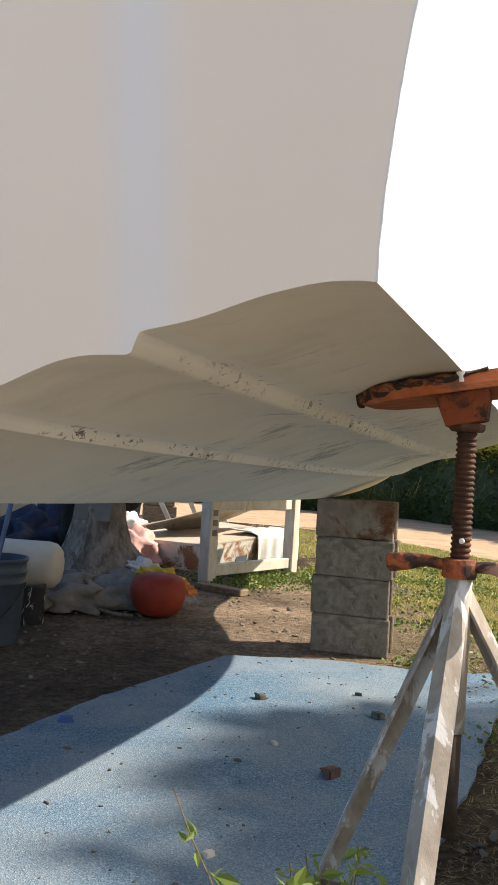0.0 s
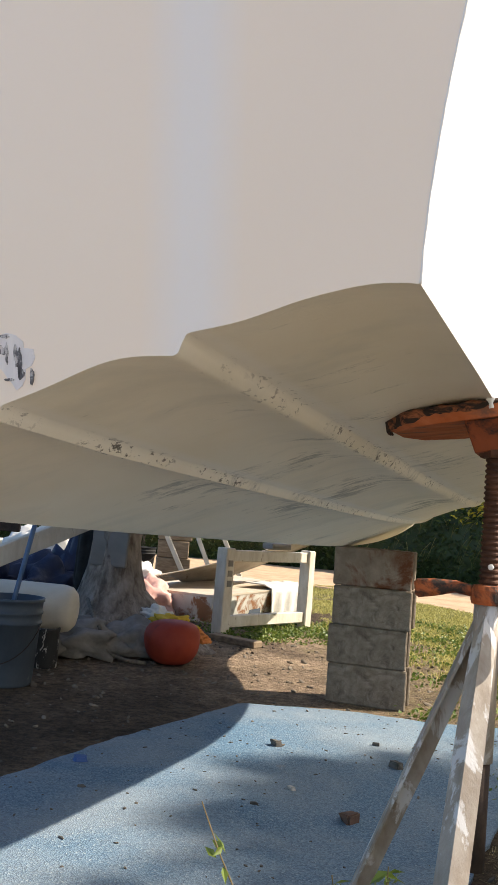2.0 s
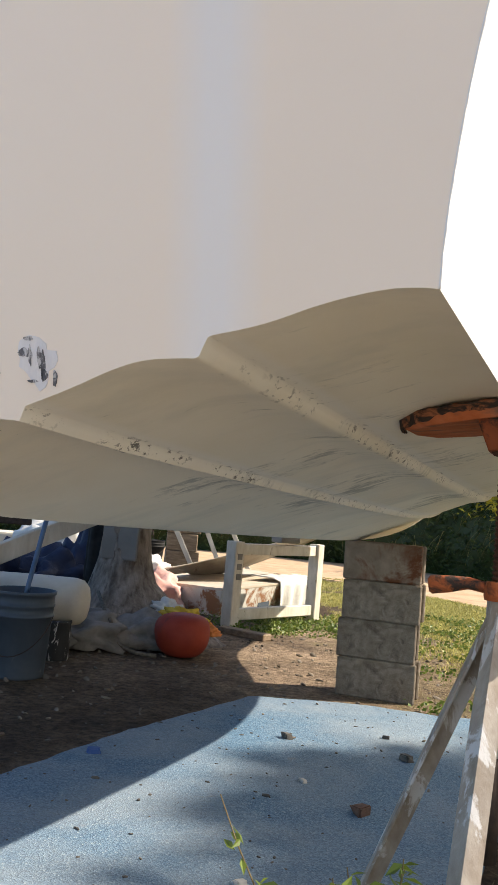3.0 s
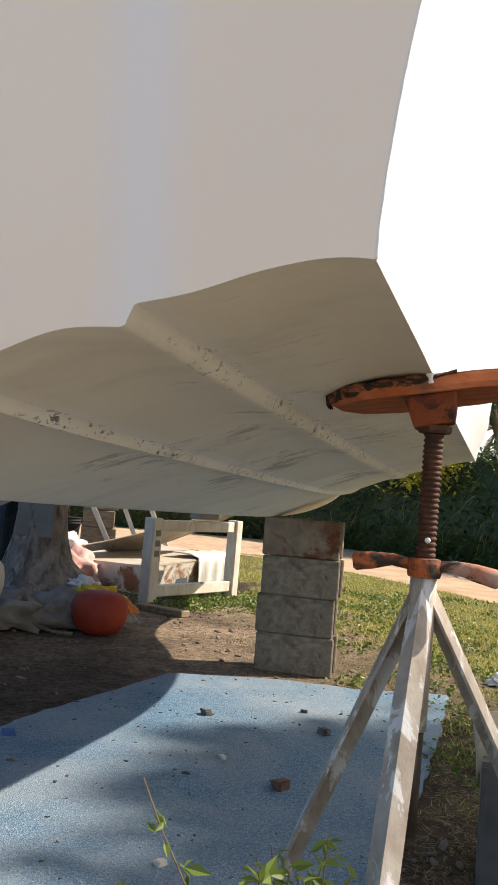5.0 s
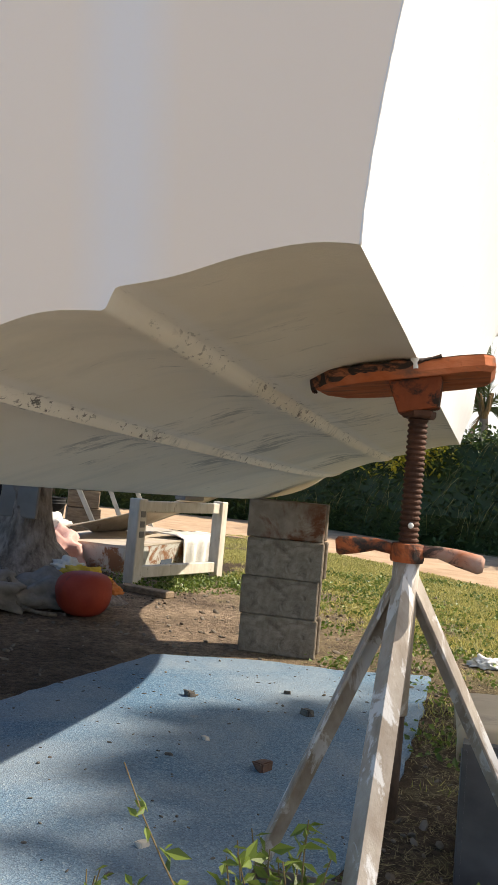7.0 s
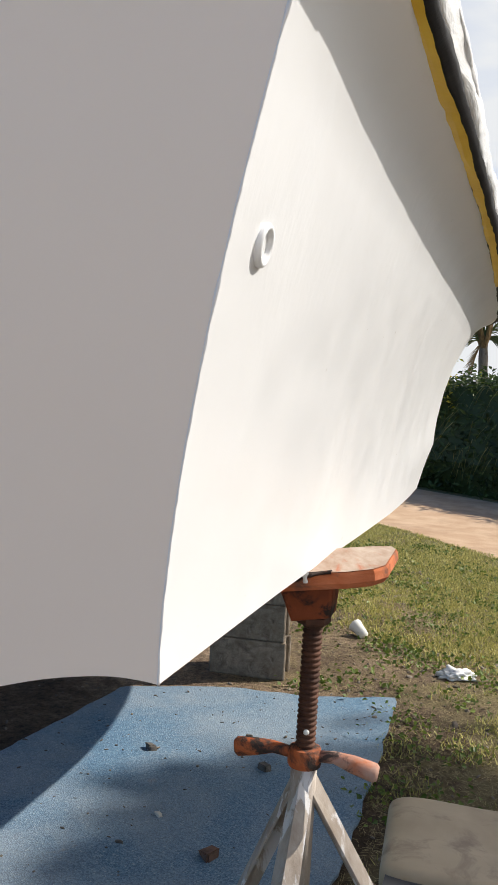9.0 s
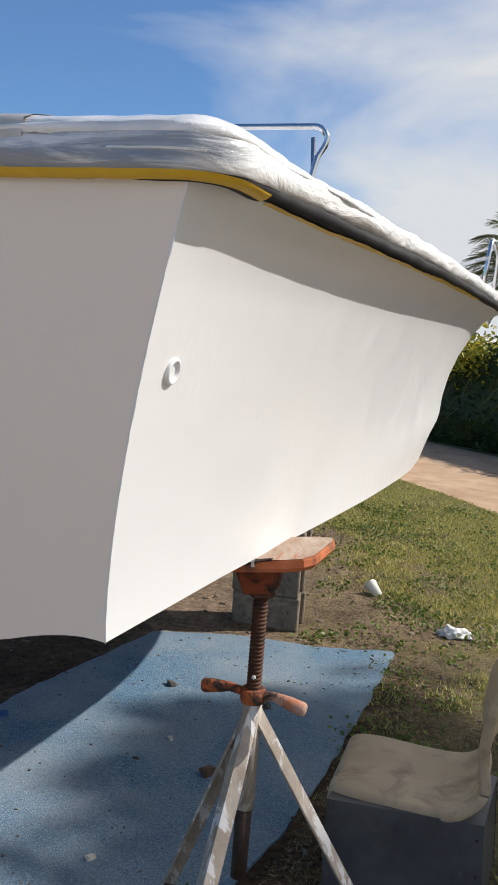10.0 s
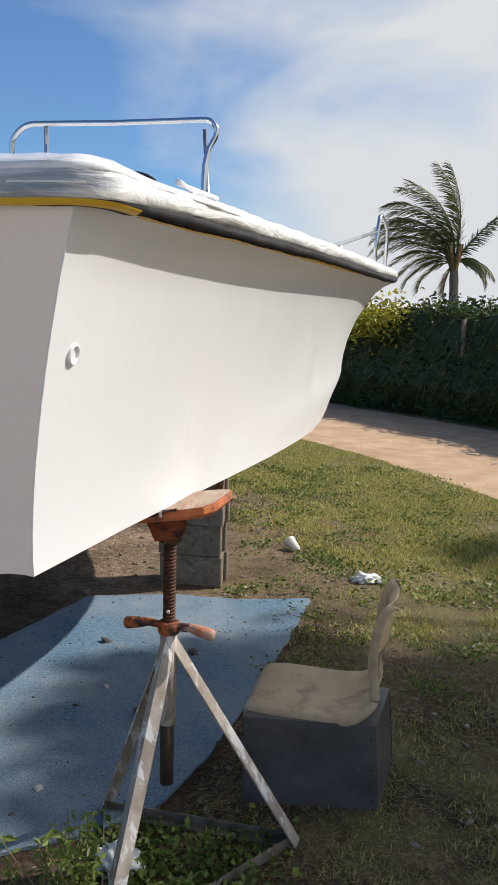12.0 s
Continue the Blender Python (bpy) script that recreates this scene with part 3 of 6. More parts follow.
def build_hull(boat):
    stations = [0, 0.06, 0.15, 0.3, 0.5, 0.75, 1.0, 1.3, 1.6, 1.9, 2.2, 2.5, 2.8, 3.1, 3.4, 3.6, 3.8, 4.0, 4.2, 4.45, 4.7, 5.0, 5.3, 5.6, 5.9, 6.15, 6.35, 6.5]
    bottom, side = {1: [], -1: []}, {1: [], -1: []}
    for s in stations:
        low, high = half_section(s)
        for k in (1, -1):
            bottom[k].append([(MID + k * (x - MID), rake(s, z), z) for x, z in low])
            side[k].append([(MID + k * (x - MID), rake(s, z), z) for x, z in high])
    bm = bmesh.new()
    loft(bm, bottom[1])
    loft(bm, bottom[-1])
    bmesh.ops.remove_doubles(bm, verts=bm.verts, dist=0.0015)
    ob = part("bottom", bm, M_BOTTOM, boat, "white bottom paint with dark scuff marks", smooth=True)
    ob.data.set_sharp_from_angle(angle=radians(55))
    for k in (1, -1):
        bm = bmesh.new()
        loft(bm, side[k])
        part("side", bm, M_HULL, boat, smooth=True)
    low, high = half_section(0)
    ring = [(x, z) for x, z in low] + [(x, z) for x, z in high[1:]]
    bm = bmesh.new()
    pts = [(x, rake(0, z), z) for x, z in ring] + [(2 * MID - x, rake(0, z), z) for x, z in ring[:0:-1]]
    f = bm.faces.new([bm.verts.new(p) for p in pts])
    bmesh.ops.triangulate(bm, faces=[f])
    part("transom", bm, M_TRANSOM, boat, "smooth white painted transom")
    # rough bead of filler along the corner of transom and side
    for k in (1, -1):
        pts, rad = [], []
        edge = resample_line([(MID + k * (x - MID), rake(0, z), z) for x, z in high], 150)
        for x, y, z in edge:
            q = noise.noise(Vector((z * 38, k * 3.0, 0))) + 0.6 * noise.noise(Vector((z * 110, k * 3.0, 4)))
            nick = max(0.0, noise.noise(Vector((z * 17, k * 5.0, 9))) - 0.18)
            pts.append((x + k * 0.0004 * q, y + 0.0006, z))
            rad.append(max(0.0008, 0.0014 + 0.0006 * q + 0.0045 * nick))
        bm = bmesh.new()
        tube(bm, pts, rad, 8)
        part("corner_bead", bm, M_HULL, boat, "rough uneven bead of white filler", smooth=True)
    def flake(cx, cz, rx, rz, lift, material, label):
        """A thin scraped spot with an uneven outline on the transom."""
        n = 22
        out = []
        for k in range(n):
            a = 2 * math.pi * k / n
            q = 1 + 0.5 * noise.noise(Vector((math.cos(a) * 1.7 + cx * 40, math.sin(a) * 1.7 + cz * 40, 2.0))) + 0.25 * noise.noise(Vector((math.cos(a) * 5 + cx * 90, math.sin(a) * 5, cz * 90)))
            x, z = cx + rx * q * math.cos(a), cz + rz * q * math.sin(a)
            out.append((x, rake(0, z) - lift, z))
        bm = bmesh.new()
        low = [bm.verts.new(p) for p in out]
        top = [bm.verts.new((p[0], p[1] + lift + 0.001, p[2])) for p in out]
        bmesh.ops.triangulate(bm, faces=[bm.faces.new(low)])
        for k in range(n):
            bm.faces.new((low[k], low[(k + 1) % n], top[(k + 1) % n], top[k]))
        part("repair_patch", bm, material, boat, label)

    flake(-0.545, 1.072, 0.029, 0.036, 0.0012, M_FILLER, "pale filler patch")
    for dx, dz, rx, rz in ((-0.022, 0.008, 0.010, 0.006), (-0.011, 0.004, 0.003, 0.013), (0.004, 0.004, 0.003, 0.014), (0.010, -0.006, 0.004, 0.018), (0.013, -0.022, 0.005, 0.007), (0.030, -0.026, 0.003, 0.010),
                           (-0.014, 0.028, 0.008, 0.003), (-0.006, -0.030, 0.010, 0.0018)):
        flake(-0.545 + dx, 1.072 + dz, rx, rz, 0.0024, M_SCRAPE, "dark scraped streak")
    flake(-0.648, 1.044, 0.036, 0.020, 0.0012, M_SCRAPE_BLUE, "scraped blue paint patch")
    flake(-0.672, 1.018, 0.018, 0.022, 0.0018, M_SCRAPE_BLUE, "scraped blue paint patch")
    flake(-0.648, 1.022, 0.020, 0.012, 0.0024, M_FILLER, "pale filler patch")
    flake(-0.618, 1.052, 0.010, 0.010, 0.003, M_SCRAPE, "dark scraped spot")
    flake(-0.650, 1.038, 0.006, 0.004, 0.003, M_SCRAPE, "dark scraped spot")
    flake(-0.632, 0.998, 0.020, 0.014, 0.0012, M_PITTED, "brown pitted spot")
    flake(-0.640, 0.972, 0.030, 0.0026, 0.0012, M_SCRAPE, "dark crack in the paint")


def resample_line(points, n):
    p = np.array(points, float)
    d = np.r_[0, np.cumsum(np.linalg.norm(np.diff(p, axis=0), axis=1))]
    u = np.linspace(0, d[-1], n)
    return [tuple(float(np.interp(v, d, p[:, k])) for k in range(3)) for v in u]


def rim_path():
    """The gunwale's outline, from the bow along one side, round the stern and back."""
    star = []
    r = 0.075
    for a in np.linspace(0, 90, 9):
        star.append((0.203 - r + r * math.sin(radians(a)), -0.137 + r - r * math.cos(radians(a))))
    ss = [0.08, 0.2, 0.35, 0.5, 0.75, 1, 1.3, 1.6, 2, 2.4, 2.8, 3.2, 3.6, 4.0, 4.3, 4.6, 4.9, 5.2, 5.5, 5.8, 6.05, 6.25, 6.4, 6.5]
    star += [(sheer_x(s) - 0.004, s) for s in ss]
    port = [(2 * MID - x, y) for x, y in star][::-1]
    mids = [(x, -0.137) for x in np.linspace(port[-1][0], star[0][0], 14)[1:-1]]
    pts = resample(port + mids + star, 900)
    return pts


def sweep_rim(profile, wrinkle=0.0, pick=None, seed=0.0, drop=0.0):
    pts = rim_path()
    rings = []
    for i, (x, y) in enumerate(pts):
        if pick and not pick(x, y):
            if rings:
                break
            continue
        a, b = Vector(pts[max(i - 1, 0)]), Vector(pts[min(i + 1, len(pts) - 1)])
        d = (b - a).normalized()
        out = Vector((d.y, -d.x))
        zz = sheer_z(max(y, 0))
        stern = max(0.0, 1 - max(0.0, y + 0.137) / 0.45)
        ring = []
        for k, (o, z) in enumerate(profile):
            w = wrinkle * noise.noise(Vector((x * 4 + seed, y * 4, k * 1.1))) + 0.55 * wrinkle * noise.noise(Vector((x * 21, y * 21 + seed, k * 1.4))) + 0.35 * wrinkle * math.sin(k * 2.3 + 4 * noise.noise(Vector((x * 2, y * 2, seed))))
            oo = o + w + 0.9 * drop * stern * max(0.0, 1 - k / 3.5)
            ring.append((x + out.x * oo, y + out.y * oo, zz + z * (1 + 0.06 * stern) + 0.7 * w - drop * stern * max(0.0, 1 - k / 3.5)))
        rings.append(ring)
    bm = bmesh.new()
    loft(bm, rings)
    return bm


def build_rim(boat):
    cap = [(-0.01, 0.022), (0.010, 0.025), (0.018, 0.036), (0.020, 0.053), (0.013, 0.068), (-0.010, 0.079), (-0.05, 0.086), (-0.09, 0.088), (-0.14, 0.087), (-0.18, 0.081), (-0.19, 0.06), (-0.19, 0.02), (-0.185, -0.03)]
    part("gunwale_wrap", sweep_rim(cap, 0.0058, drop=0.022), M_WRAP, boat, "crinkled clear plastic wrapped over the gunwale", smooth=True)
    fold = [(0.018, 0.050), (0.0225, 0.053), (0.0235, 0.058), (0.021, 0.062), (0.012, 0.064)]
    part("plastic_fold", sweep_rim(fold, 0.004, lambda x, y: y < 0.7, 6), M_FOLD, boat, "bright folded edge of the plastic", smooth=True)
    fold = [(0.0205, 0.028), (0.0245, 0.030), (0.024, 0.033), (0.019, 0.034)]
    part("plastic_fold", sweep_rim(fold, 0.005, lambda x, y: y < -0.115, 12), M_FOLD, boat, "thin folded edge of the plastic", smooth=True)
    strap = [(o + 0.004, z + 0.003) for o, z in cap[1:8]]
    part("tape_strap", sweep_rim(strap, 0.003, lambda x, y: y < -0.1 and -0.15 < x < -0.085, 2), M_TAPE, boat, "strip of clear packing tape", smooth=True)
    rub = [(-0.02, -0.002), (-0.006, -0.004), (0.008, 0.0), (0.016, 0.006), (0.018, 0.015), (0.012, 0.024), (-0.03, 0.026)]
    part("rub_rail", sweep_rim(rub, 0.0045, seed=3), M_RUBBER, boat, "black rubber rub rail", smooth=True)
    tape = [(0.000, -0.0050), (0.0095, -0.0015), (0.0155, 0.003), (0.0175, 0.0055)]
    part("masking_tape", sweep_rim(tape, 0.002, lambda x, y: y < 0.03, 8), M_YELLOW, boat, "torn yellow masking tape")
    tape = [(-0.014, -0.0055), (-0.005, -0.0065), (0.006, -0.004)]
    part("masking_tape", sweep_rim(tape, 0.004, lambda x, y: x > -0.5 and 0.03 <= y < 2.4, 5), M_YELLOW, boat, "thin yellow masking tape")
    # sole inside
    bm = bmesh.new()
    ss = np.linspace(0.05, 3.6, 14)
    loft(bm, [[(MID + (chine_x(s) - 0.03 - MID) * k, s, 1.54) for k in (-1, -0.5, 0, 0.5, 1)] for s in ss])
    part("cockpit_sole", bm, M_HULL, boat)


def build_boat():
    boat = thing("boat", BOAT, "white motor boat propped on blocks, its gunwale wrapped in plastic", "boat")
    build_hull(boat)
    build_rim(boat)
    # side outlet
    bm = bmesh.new()
    lathe(bm, [(0.0, -0.012), (0.014, -0.012), (0.016, -0.003), (0.018, -0.001), (0.021, -0.0015), (0.023, -0.004), (0.0235, -0.03)], 24, pose(0.0855, 0.023, 1.618, 0, 90 + 10.6, 0))
    part("drain_outlet", bm, M_HULL, boat, smooth=True)
    # console hoop
    bm = bmesh.new()
    top = [(-0.465 + 0.06 * math.sin(radians(90 - a)), 2.50, 2.535 + 0.06 * math.sin(radians(a))) for a in np.linspace(0, 90, 8)]
    left = [(-1.285 - 0.135 * math.sin(radians(a)), 2.37, 2.435 + 0.135 * math.cos(radians(a))) for a in np.linspace(0, 68, 9)]
    tube(bm, [(-0.452, 2.42, 1.6), (-0.452, 2.44, 2.1), (-0.450, 2.46, 2.38), (-0.438, 2.48, 2.46), (-0.415, 2.5, 2.51)] + top + [(-0.9, 2.43, 2.577)] + left + [(-1.44, 2.37, 1.6)], 0.0135, 10)
    part("hoop", bm, M_CHROME, boat, "polished steel hoop rail", smooth=True)
    for low, high in (((-0.435, 2.62, 1.56), (-0.505, 2.62, 2.575)), ((-1.225, 2.39, 1.56), (-1.235, 2.39, 2.56))):
        bm = bmesh.new()
        tube(bm, [low, high], 0.011, 8)
        part("hoop_post", bm, M_CHROME, boat, smooth=True)
    # bow rail
    bm = bmesh.new()
    tube(bm, [(0.17, 4.05, 1.94), (0.185, 4.10, 2.25), (0.190, 4.13, 2.325), (0.196, 4.16, 2.338), (0.206, 4.22, 2.315), (0.222, 4.30, 2.262), (0.222, 4.33, 2.20), (0.208, 4.36, 1.94)], 0.0125, 8)
    part("bow_rail_stanchion", bm, M_CHROME, boat, smooth=True)
    bm = bmesh.new()
    tube(bm, [(0.17, 1.9, 1.955), (0.18, 2.2, 1.985), (0.19, 2.6, 2.035), (0.19, 3.2, 2.115), (0.185, 4.1, 2.23)], 0.011, 8)
    part("bow_rail", bm, M_CHROME, boat, smooth=True)
    bm = bmesh.new()
    tube(bm, [(0.19, 2.6, 1.95), (0.19, 2.6, 2.035)], 0.010, 8)
    part("bow_rail_post", bm, M_CHROME, boat, smooth=True)
    # cleat
    bm = bmesh.new()
    tube(bm, [(0.095, 0.575, 2.030), (0.098, 0.63, 2.026), (0.1, 0.70, 2.024), (0.1, 0.80, 2.027), (0.102, 0.88, 2.027)], [0.009, 0.007, 0.009, 0.008, 0.009], 10)
    for s in (0.68, 0.76):
        tube(bm, [(0.1, s, 1.975), (0.1, s, 2.018)], [0.016, 0.011], 10)
    block(bm, 0.05, 0.11, 0.012, pose(0.1, 0.72, 1.978), 0.004)
    part("cleat", bm, M_WRAP, boat, "deck cleat wrapped in clear plastic", smooth=True)
    # hose coil
    bm = bmesh.new()
    tube(bm, [(-0.235 + (0.095 + 0.012 * k) * math.cos(a), 1.0 + 0.05 * k, 2.015 + (0.105 + 0.006 * k) * math.sin(a) ** 0.6) for k, a in [(0, q) for q in np.linspace(3.1, 0.05, 14)] + [(1, q) for q in np.linspace(0.05, 3.1, 14)]], 0.0095, 8)
    part("hose", bm, M_RUBBER, boat, "black rubber hose", smooth=True)
    return boat


build_boat()


# ---- concrete block pile ----
def block_mesh():
    """A hollow building block 0.395 long, its cells open upwards or sideways."""
    bm = bmesh.new()
    L, W, H, t = 0.395, 0.19, 0.193, 0.032
    block(bm, L, t, H, pose(0, -W / 2 + t / 2, 0), 0.006)
    block(bm, L, t, H, pose(0, W / 2 - t / 2, 0), 0.006)
    for x in (-L / 2 + t / 2 + 0.022, 0, L / 2 - t / 2 - 0.022):
        block(bm, t, W - 2 * t + 0.01, H - 0.004, pose(x, 0, 0.002), 0.0)
    for v in bm.verts:
        v.co += Vector((noise.noise(v.co * 30) * 0.002, noise.noise(v.co * 30 + Vector((9, 0, 0))) * 0.002, 0))
    return bm


def build_pile():
    pile = thing("block_pile", pose(0.452, 4.463, 0, 0, 0, -14.0), "stack of grey hollow concrete blocks propping the hull", "block stack")
    b1 = part("concrete_block", block_mesh(), M_BLOCK, pile)
    b1.matrix_local = pose(0.0, 0, 0.0)
    for i, (x, y, r) in enumerate([(-0.012, 0.004, 1.0), (0.004, -0.004, -0.8)]):
        o = new("concrete_block", b1.data)
        o.parent = pile
        o.matrix_local = pose(x, y, 0.195 * (i + 1), 0, 0, r)
    b4 = part("concrete_block", block_mesh(), M_BLOCK_RUST, pile, "rust-stained block")
    b4.matrix_local = pose(-0.006, 0.002, 0.585, 0, 0, 0.6)


build_pile()


# ---- jack stand ----
JX, JY = 0.42, 1.655


def build_jack():
    jack = thing("jack_stand", pose(JX, JY, 0), "screw jack stand on flaking white legs with an orange pad", "jack stand")
    feet = [(0.42, 0.10), (-0.225, 0.285), (-0.15, -0.42)]
    for fx, fy in feet:
        d = Vector((fx, fy, 0)).normalized()
        a, b = Vector((d.x * 0.012, d.y * 0.012, 0.735)), Vector((fx, fy, 0.012))
        ax = (b - a).normalized()
        side = Vector((-d.y, d.x, 0))
        up = side.cross(ax).normalized()
        if up.z < 0:
            up = -up
        w, t = 0.027, 0.005
        bm = bmesh.new()
        prof = [(0, 0.014), (w, -0.012), (w - 0.003, -0.012 - t), (0, 0.014 - t * 1.4), (-w + 0.003, -0.012 - t), (-w, -0.012)]
        rings = []
        for f in np.linspace(0, 1, 6):
            k = 0.75 + 0.25 * min(1, f * 4)
            rings.append([a + (b - a) * f + side * u * k + up * v for u, v in prof])
        vs = loft(bm, rings, True)
        bm.faces.new(vs[0])
        bm.faces.new(vs[-1][::-1])
        part("leg", bm, M_LEG, jack)
    for i in range(3):
        p, q = Vector((*feet[i], 0.0)), Vector((*feet[(i + 1) % 3], 0.0))
        d = (q - p).normalized()
        n = Vector((-d.y, d.x, 0))
        bm = bmesh.new()
        prof = [(0, 0.004), (0.035, 0.004), (0.035, 0.008), (0.004, 0.008), (0.004, 0.04), (0, 0.04)]
        vs = loft(bm, [[p + n * u + Vector((0, 0, z)) for u, z in prof], [q + n * u + Vector((0, 0, z)) for u, z in prof]], True)
        bm.faces.new(vs[0])
        bm.faces.new(vs[1][::-1])
        part("base_bar", bm, M_DIRTY, jack, "dirty angle iron base bar")
    bm = bmesh.new()
    lathe(bm, [(0.0255, 0.47), (0.0255, 0.758), (0.021, 0.759)], 20)
    part("sleeve", bm, M_LEG, jack, smooth=True)
    bm = bmesh.new()
    lathe(bm, [(0.006, 0.275), (0.021, 0.275), (0.0215, 0.47)], 16)
    part("lower_rod", bm, M_STEEL_DARK, jack, "dark rusty lower end of the screw", smooth=True)
    bm = bmesh.new()
    lathe(bm, [(0.0065, -0.004), (0.0065, 0.005), (0.0, 0.006)], 6, pose(-0.006, -0.0255, 0.705, 90, 0, 0))
    part("set_bolt", bm, M_STEEL_DARK, jack, "dark set bolt")
    bm = bmesh.new()
    bmesh.ops.create_icosphere(bm, subdivisions=2, radius=1.0, matrix=pose(-0.002, -0.0185, 0.829) @ Matrix.Diagonal((0.006, 0.0025, 0.006, 1)))
    part("paint_drop", bm, M_CUPW, jack, "drop of white paint on the screw", smooth=True)
    # screw thread
    bm = bmesh.new()
    prof, z, pitch = [(0.0165, 0.752)], 0.775, 0.0105
    while z < 1.05:
        prof += [(0.0165, z), (0.0195, z + pitch * 0.28), (0.0195, z + pitch * 0.55), (0.0165, z + pitch * 0.83)]
        z += pitch
    lathe(bm, prof, 20)
    part("screw", bm, M_RUST, jack, "rusty threaded screw")
    bm = bmesh.new()
    lathe(bm, [(0.02, 0.757), (0.031, 0.758), (0.033, 0.765), (0.033, 0.785), (0.030, 0.793), (0.02, 0.795)], 18)
    nut = part("nut_collar", bm, M_ORANGE, jack, "worn orange nut collar")
    for pts, r in (([(-0.025, 0.005, 0.780), (-0.06, 0.012, 0.786), (-0.095, 0.022, 0.781), (-0.128, 0.03, 0.776), (-0.134, 0.031, 0.775)], [0.011, 0.012, 0.017, 0.0185, 0.013]),
                   ([(0.025, -0.01, 0.780), (0.055, -0.02, 0.783), (0.09, -0.032, 0.776), (0.128, -0.046, 0.768), (0.135, -0.048, 0.767)], [0.011, 0.012, 0.017, 0.0185, 0.013])):
        bm = bmesh.new()
        tube(bm, pts, r, 12)
        part("handle", bm, M_GRIP if pts[0][0] > 0 else M_ORANGE, nut, "handle worn pale, with orange rests" if pts[0][0] > 0 else "orange handle with worn grip", smooth=True)
    # bracket and pad, along the hull's bottom
    m = pose(0, 0, 1.049, 0, -9.5, -17.4)
    bm = bmesh.new()
    vs = block(bm, 0.1, 0.085, 0.062, m, 0.006, 2)
    for v in bm.verts:
        if v.co.z < 1.072:
            v.co.x *= 0.78
            v.co.y *= 0.8
    part("bracket", bm, M_BRACKET, jack, "rusty orange steel bracket")
    bm = bmesh.new()
    lathe(bm, [(0.03, 1.035), (0.034, 1.04), (0.034, 1.05), (0.02, 1.052)], 6)
    part("bracket_nut", bm, M_RUST, jack)
    bm = bmesh.new()
    outline = [(-0.215, 0.0), (-0.17, -0.045), (-0.12, -0.058), (0.08, -0.058), (0.122, -0.045), (0.142, -0.01), (0.142, 0.175), (0.13, 0.215), (0.09, 0.235), (-0.10, 0.235), (-0.18, 0.18), (-0.213, 0.09)]
    rings = [[(x * k, y * k + 0.0, z) for x, y in outline] for k, z in ((0.93, 0.011), (1.0, 0.021), (1.0, 0.036), (0.985, 0.041))]
    vs = loft(bm, rings, True)
    bm.faces.new(vs[0][::-1])
    bm.faces.new(vs[-1])
    bmesh.ops.triangulate(bm, faces=[f for f in bm.faces if len(f.verts) > 4])
    bmesh.ops.transform(bm, matrix=pose(0, 0, 1.099, 0, -9.5, -17.4), verts=bm.verts)
    pad = part("pad", bm, M_ORANGE_WOOD, jack, "worn orange painted wooden pad")
    # bare top, worn pale
    bm = bmesh.new()
    bm.faces.new([bm.verts.new((x * 0.975, y * 0.975, 0.0425)) for x, y in outline])
    bmesh.ops.triangulate(bm, faces=bm.faces[:])
    bmesh.ops.transform(bm, matrix=pose(0, 0, 1.099, 0, -9.5, -17.4), verts=bm.verts)
    part("bare_top", bm, M_PAD_TOP, pad, "pale bare wood on top of the pad")
    # blackened flaking upper edge round the near side
    run = resample([(-0.213, 0.06), (-0.215, 0.0), (-0.17, -0.045), (-0.12, -0.058), (0.045, -0.058)], 90)
    rings = []
    for i, (x, y) in enumerate(run):
        a, b = Vector(run[max(i - 1, 0)]), Vector(run[min(i + 1, 89)])
        d = (b - a).normalized()
        o = Vector((d.y, -d.x))
        n1 = noise.noise(Vector((x * 22, y * 22, 1.0))) + 0.6 * noise.noise(Vector((x * 70, y * 70, 5.0)))
        nose = max(0.0, min(1.0, (-0.12 - x) / 0.07))
        low = 0.026 - 0.012 * nose + 0.008 * n1
        low += (0.044 - low) * (1 - min(1.0, (89 - i) / 22))
        top = 0.0455 + 0.003 * noise.noise(Vector((x * 35, y * 35, 9.0)))
        inn = 0.010 + 0.004 * n1
        rings.append([(x + o.x * e, y + o.y * e, z) for e, z in ((0.0008, low), (0.0025, low + 0.004), (0.003, top - 0.006), (-0.003, top), (-inn, top - 0.001), (-inn - 0.003, 0.041))])
    bm = bmesh.new()
    loft(bm, rings)
    bmesh.ops.transform(bm, matrix=pose(0, 0, 1.099, 0, -9.5, -17.4), verts=bm.verts)
    part("charred_edge", bm, M_CHAR, pad, "blackened flaking edge of the pad", smooth=True)
    # white paint run over the edge below the hull's corner
    for x, wd, low in ((-0.004, 0.007, 0.026),):
        bm = bmesh.new()
        rings = []
        for g in np.linspace(0, 1, 7):
            ww = wd * (1 - 0.5 * g) * (1 + 0.3 * math.sin(9 * g + x * 80))
            z = 0.0475 - (0.0475 - low) * g
            rings.append([(x - ww, -0.0605, z), (x - 0.4 * ww, -0.0625, z), (x + 0.4 * ww, -0.0625, z), (x + ww, -0.0605, z)])
        loft(bm, rings)
        bmesh.ops.transform(bm, matrix=pose(0, 0, 1.099, 0, -9.5, -17.4), verts=bm.verts)
        part("paint_run", bm, M_CUPW, pad, "run of white paint", smooth=True)


build_jack()


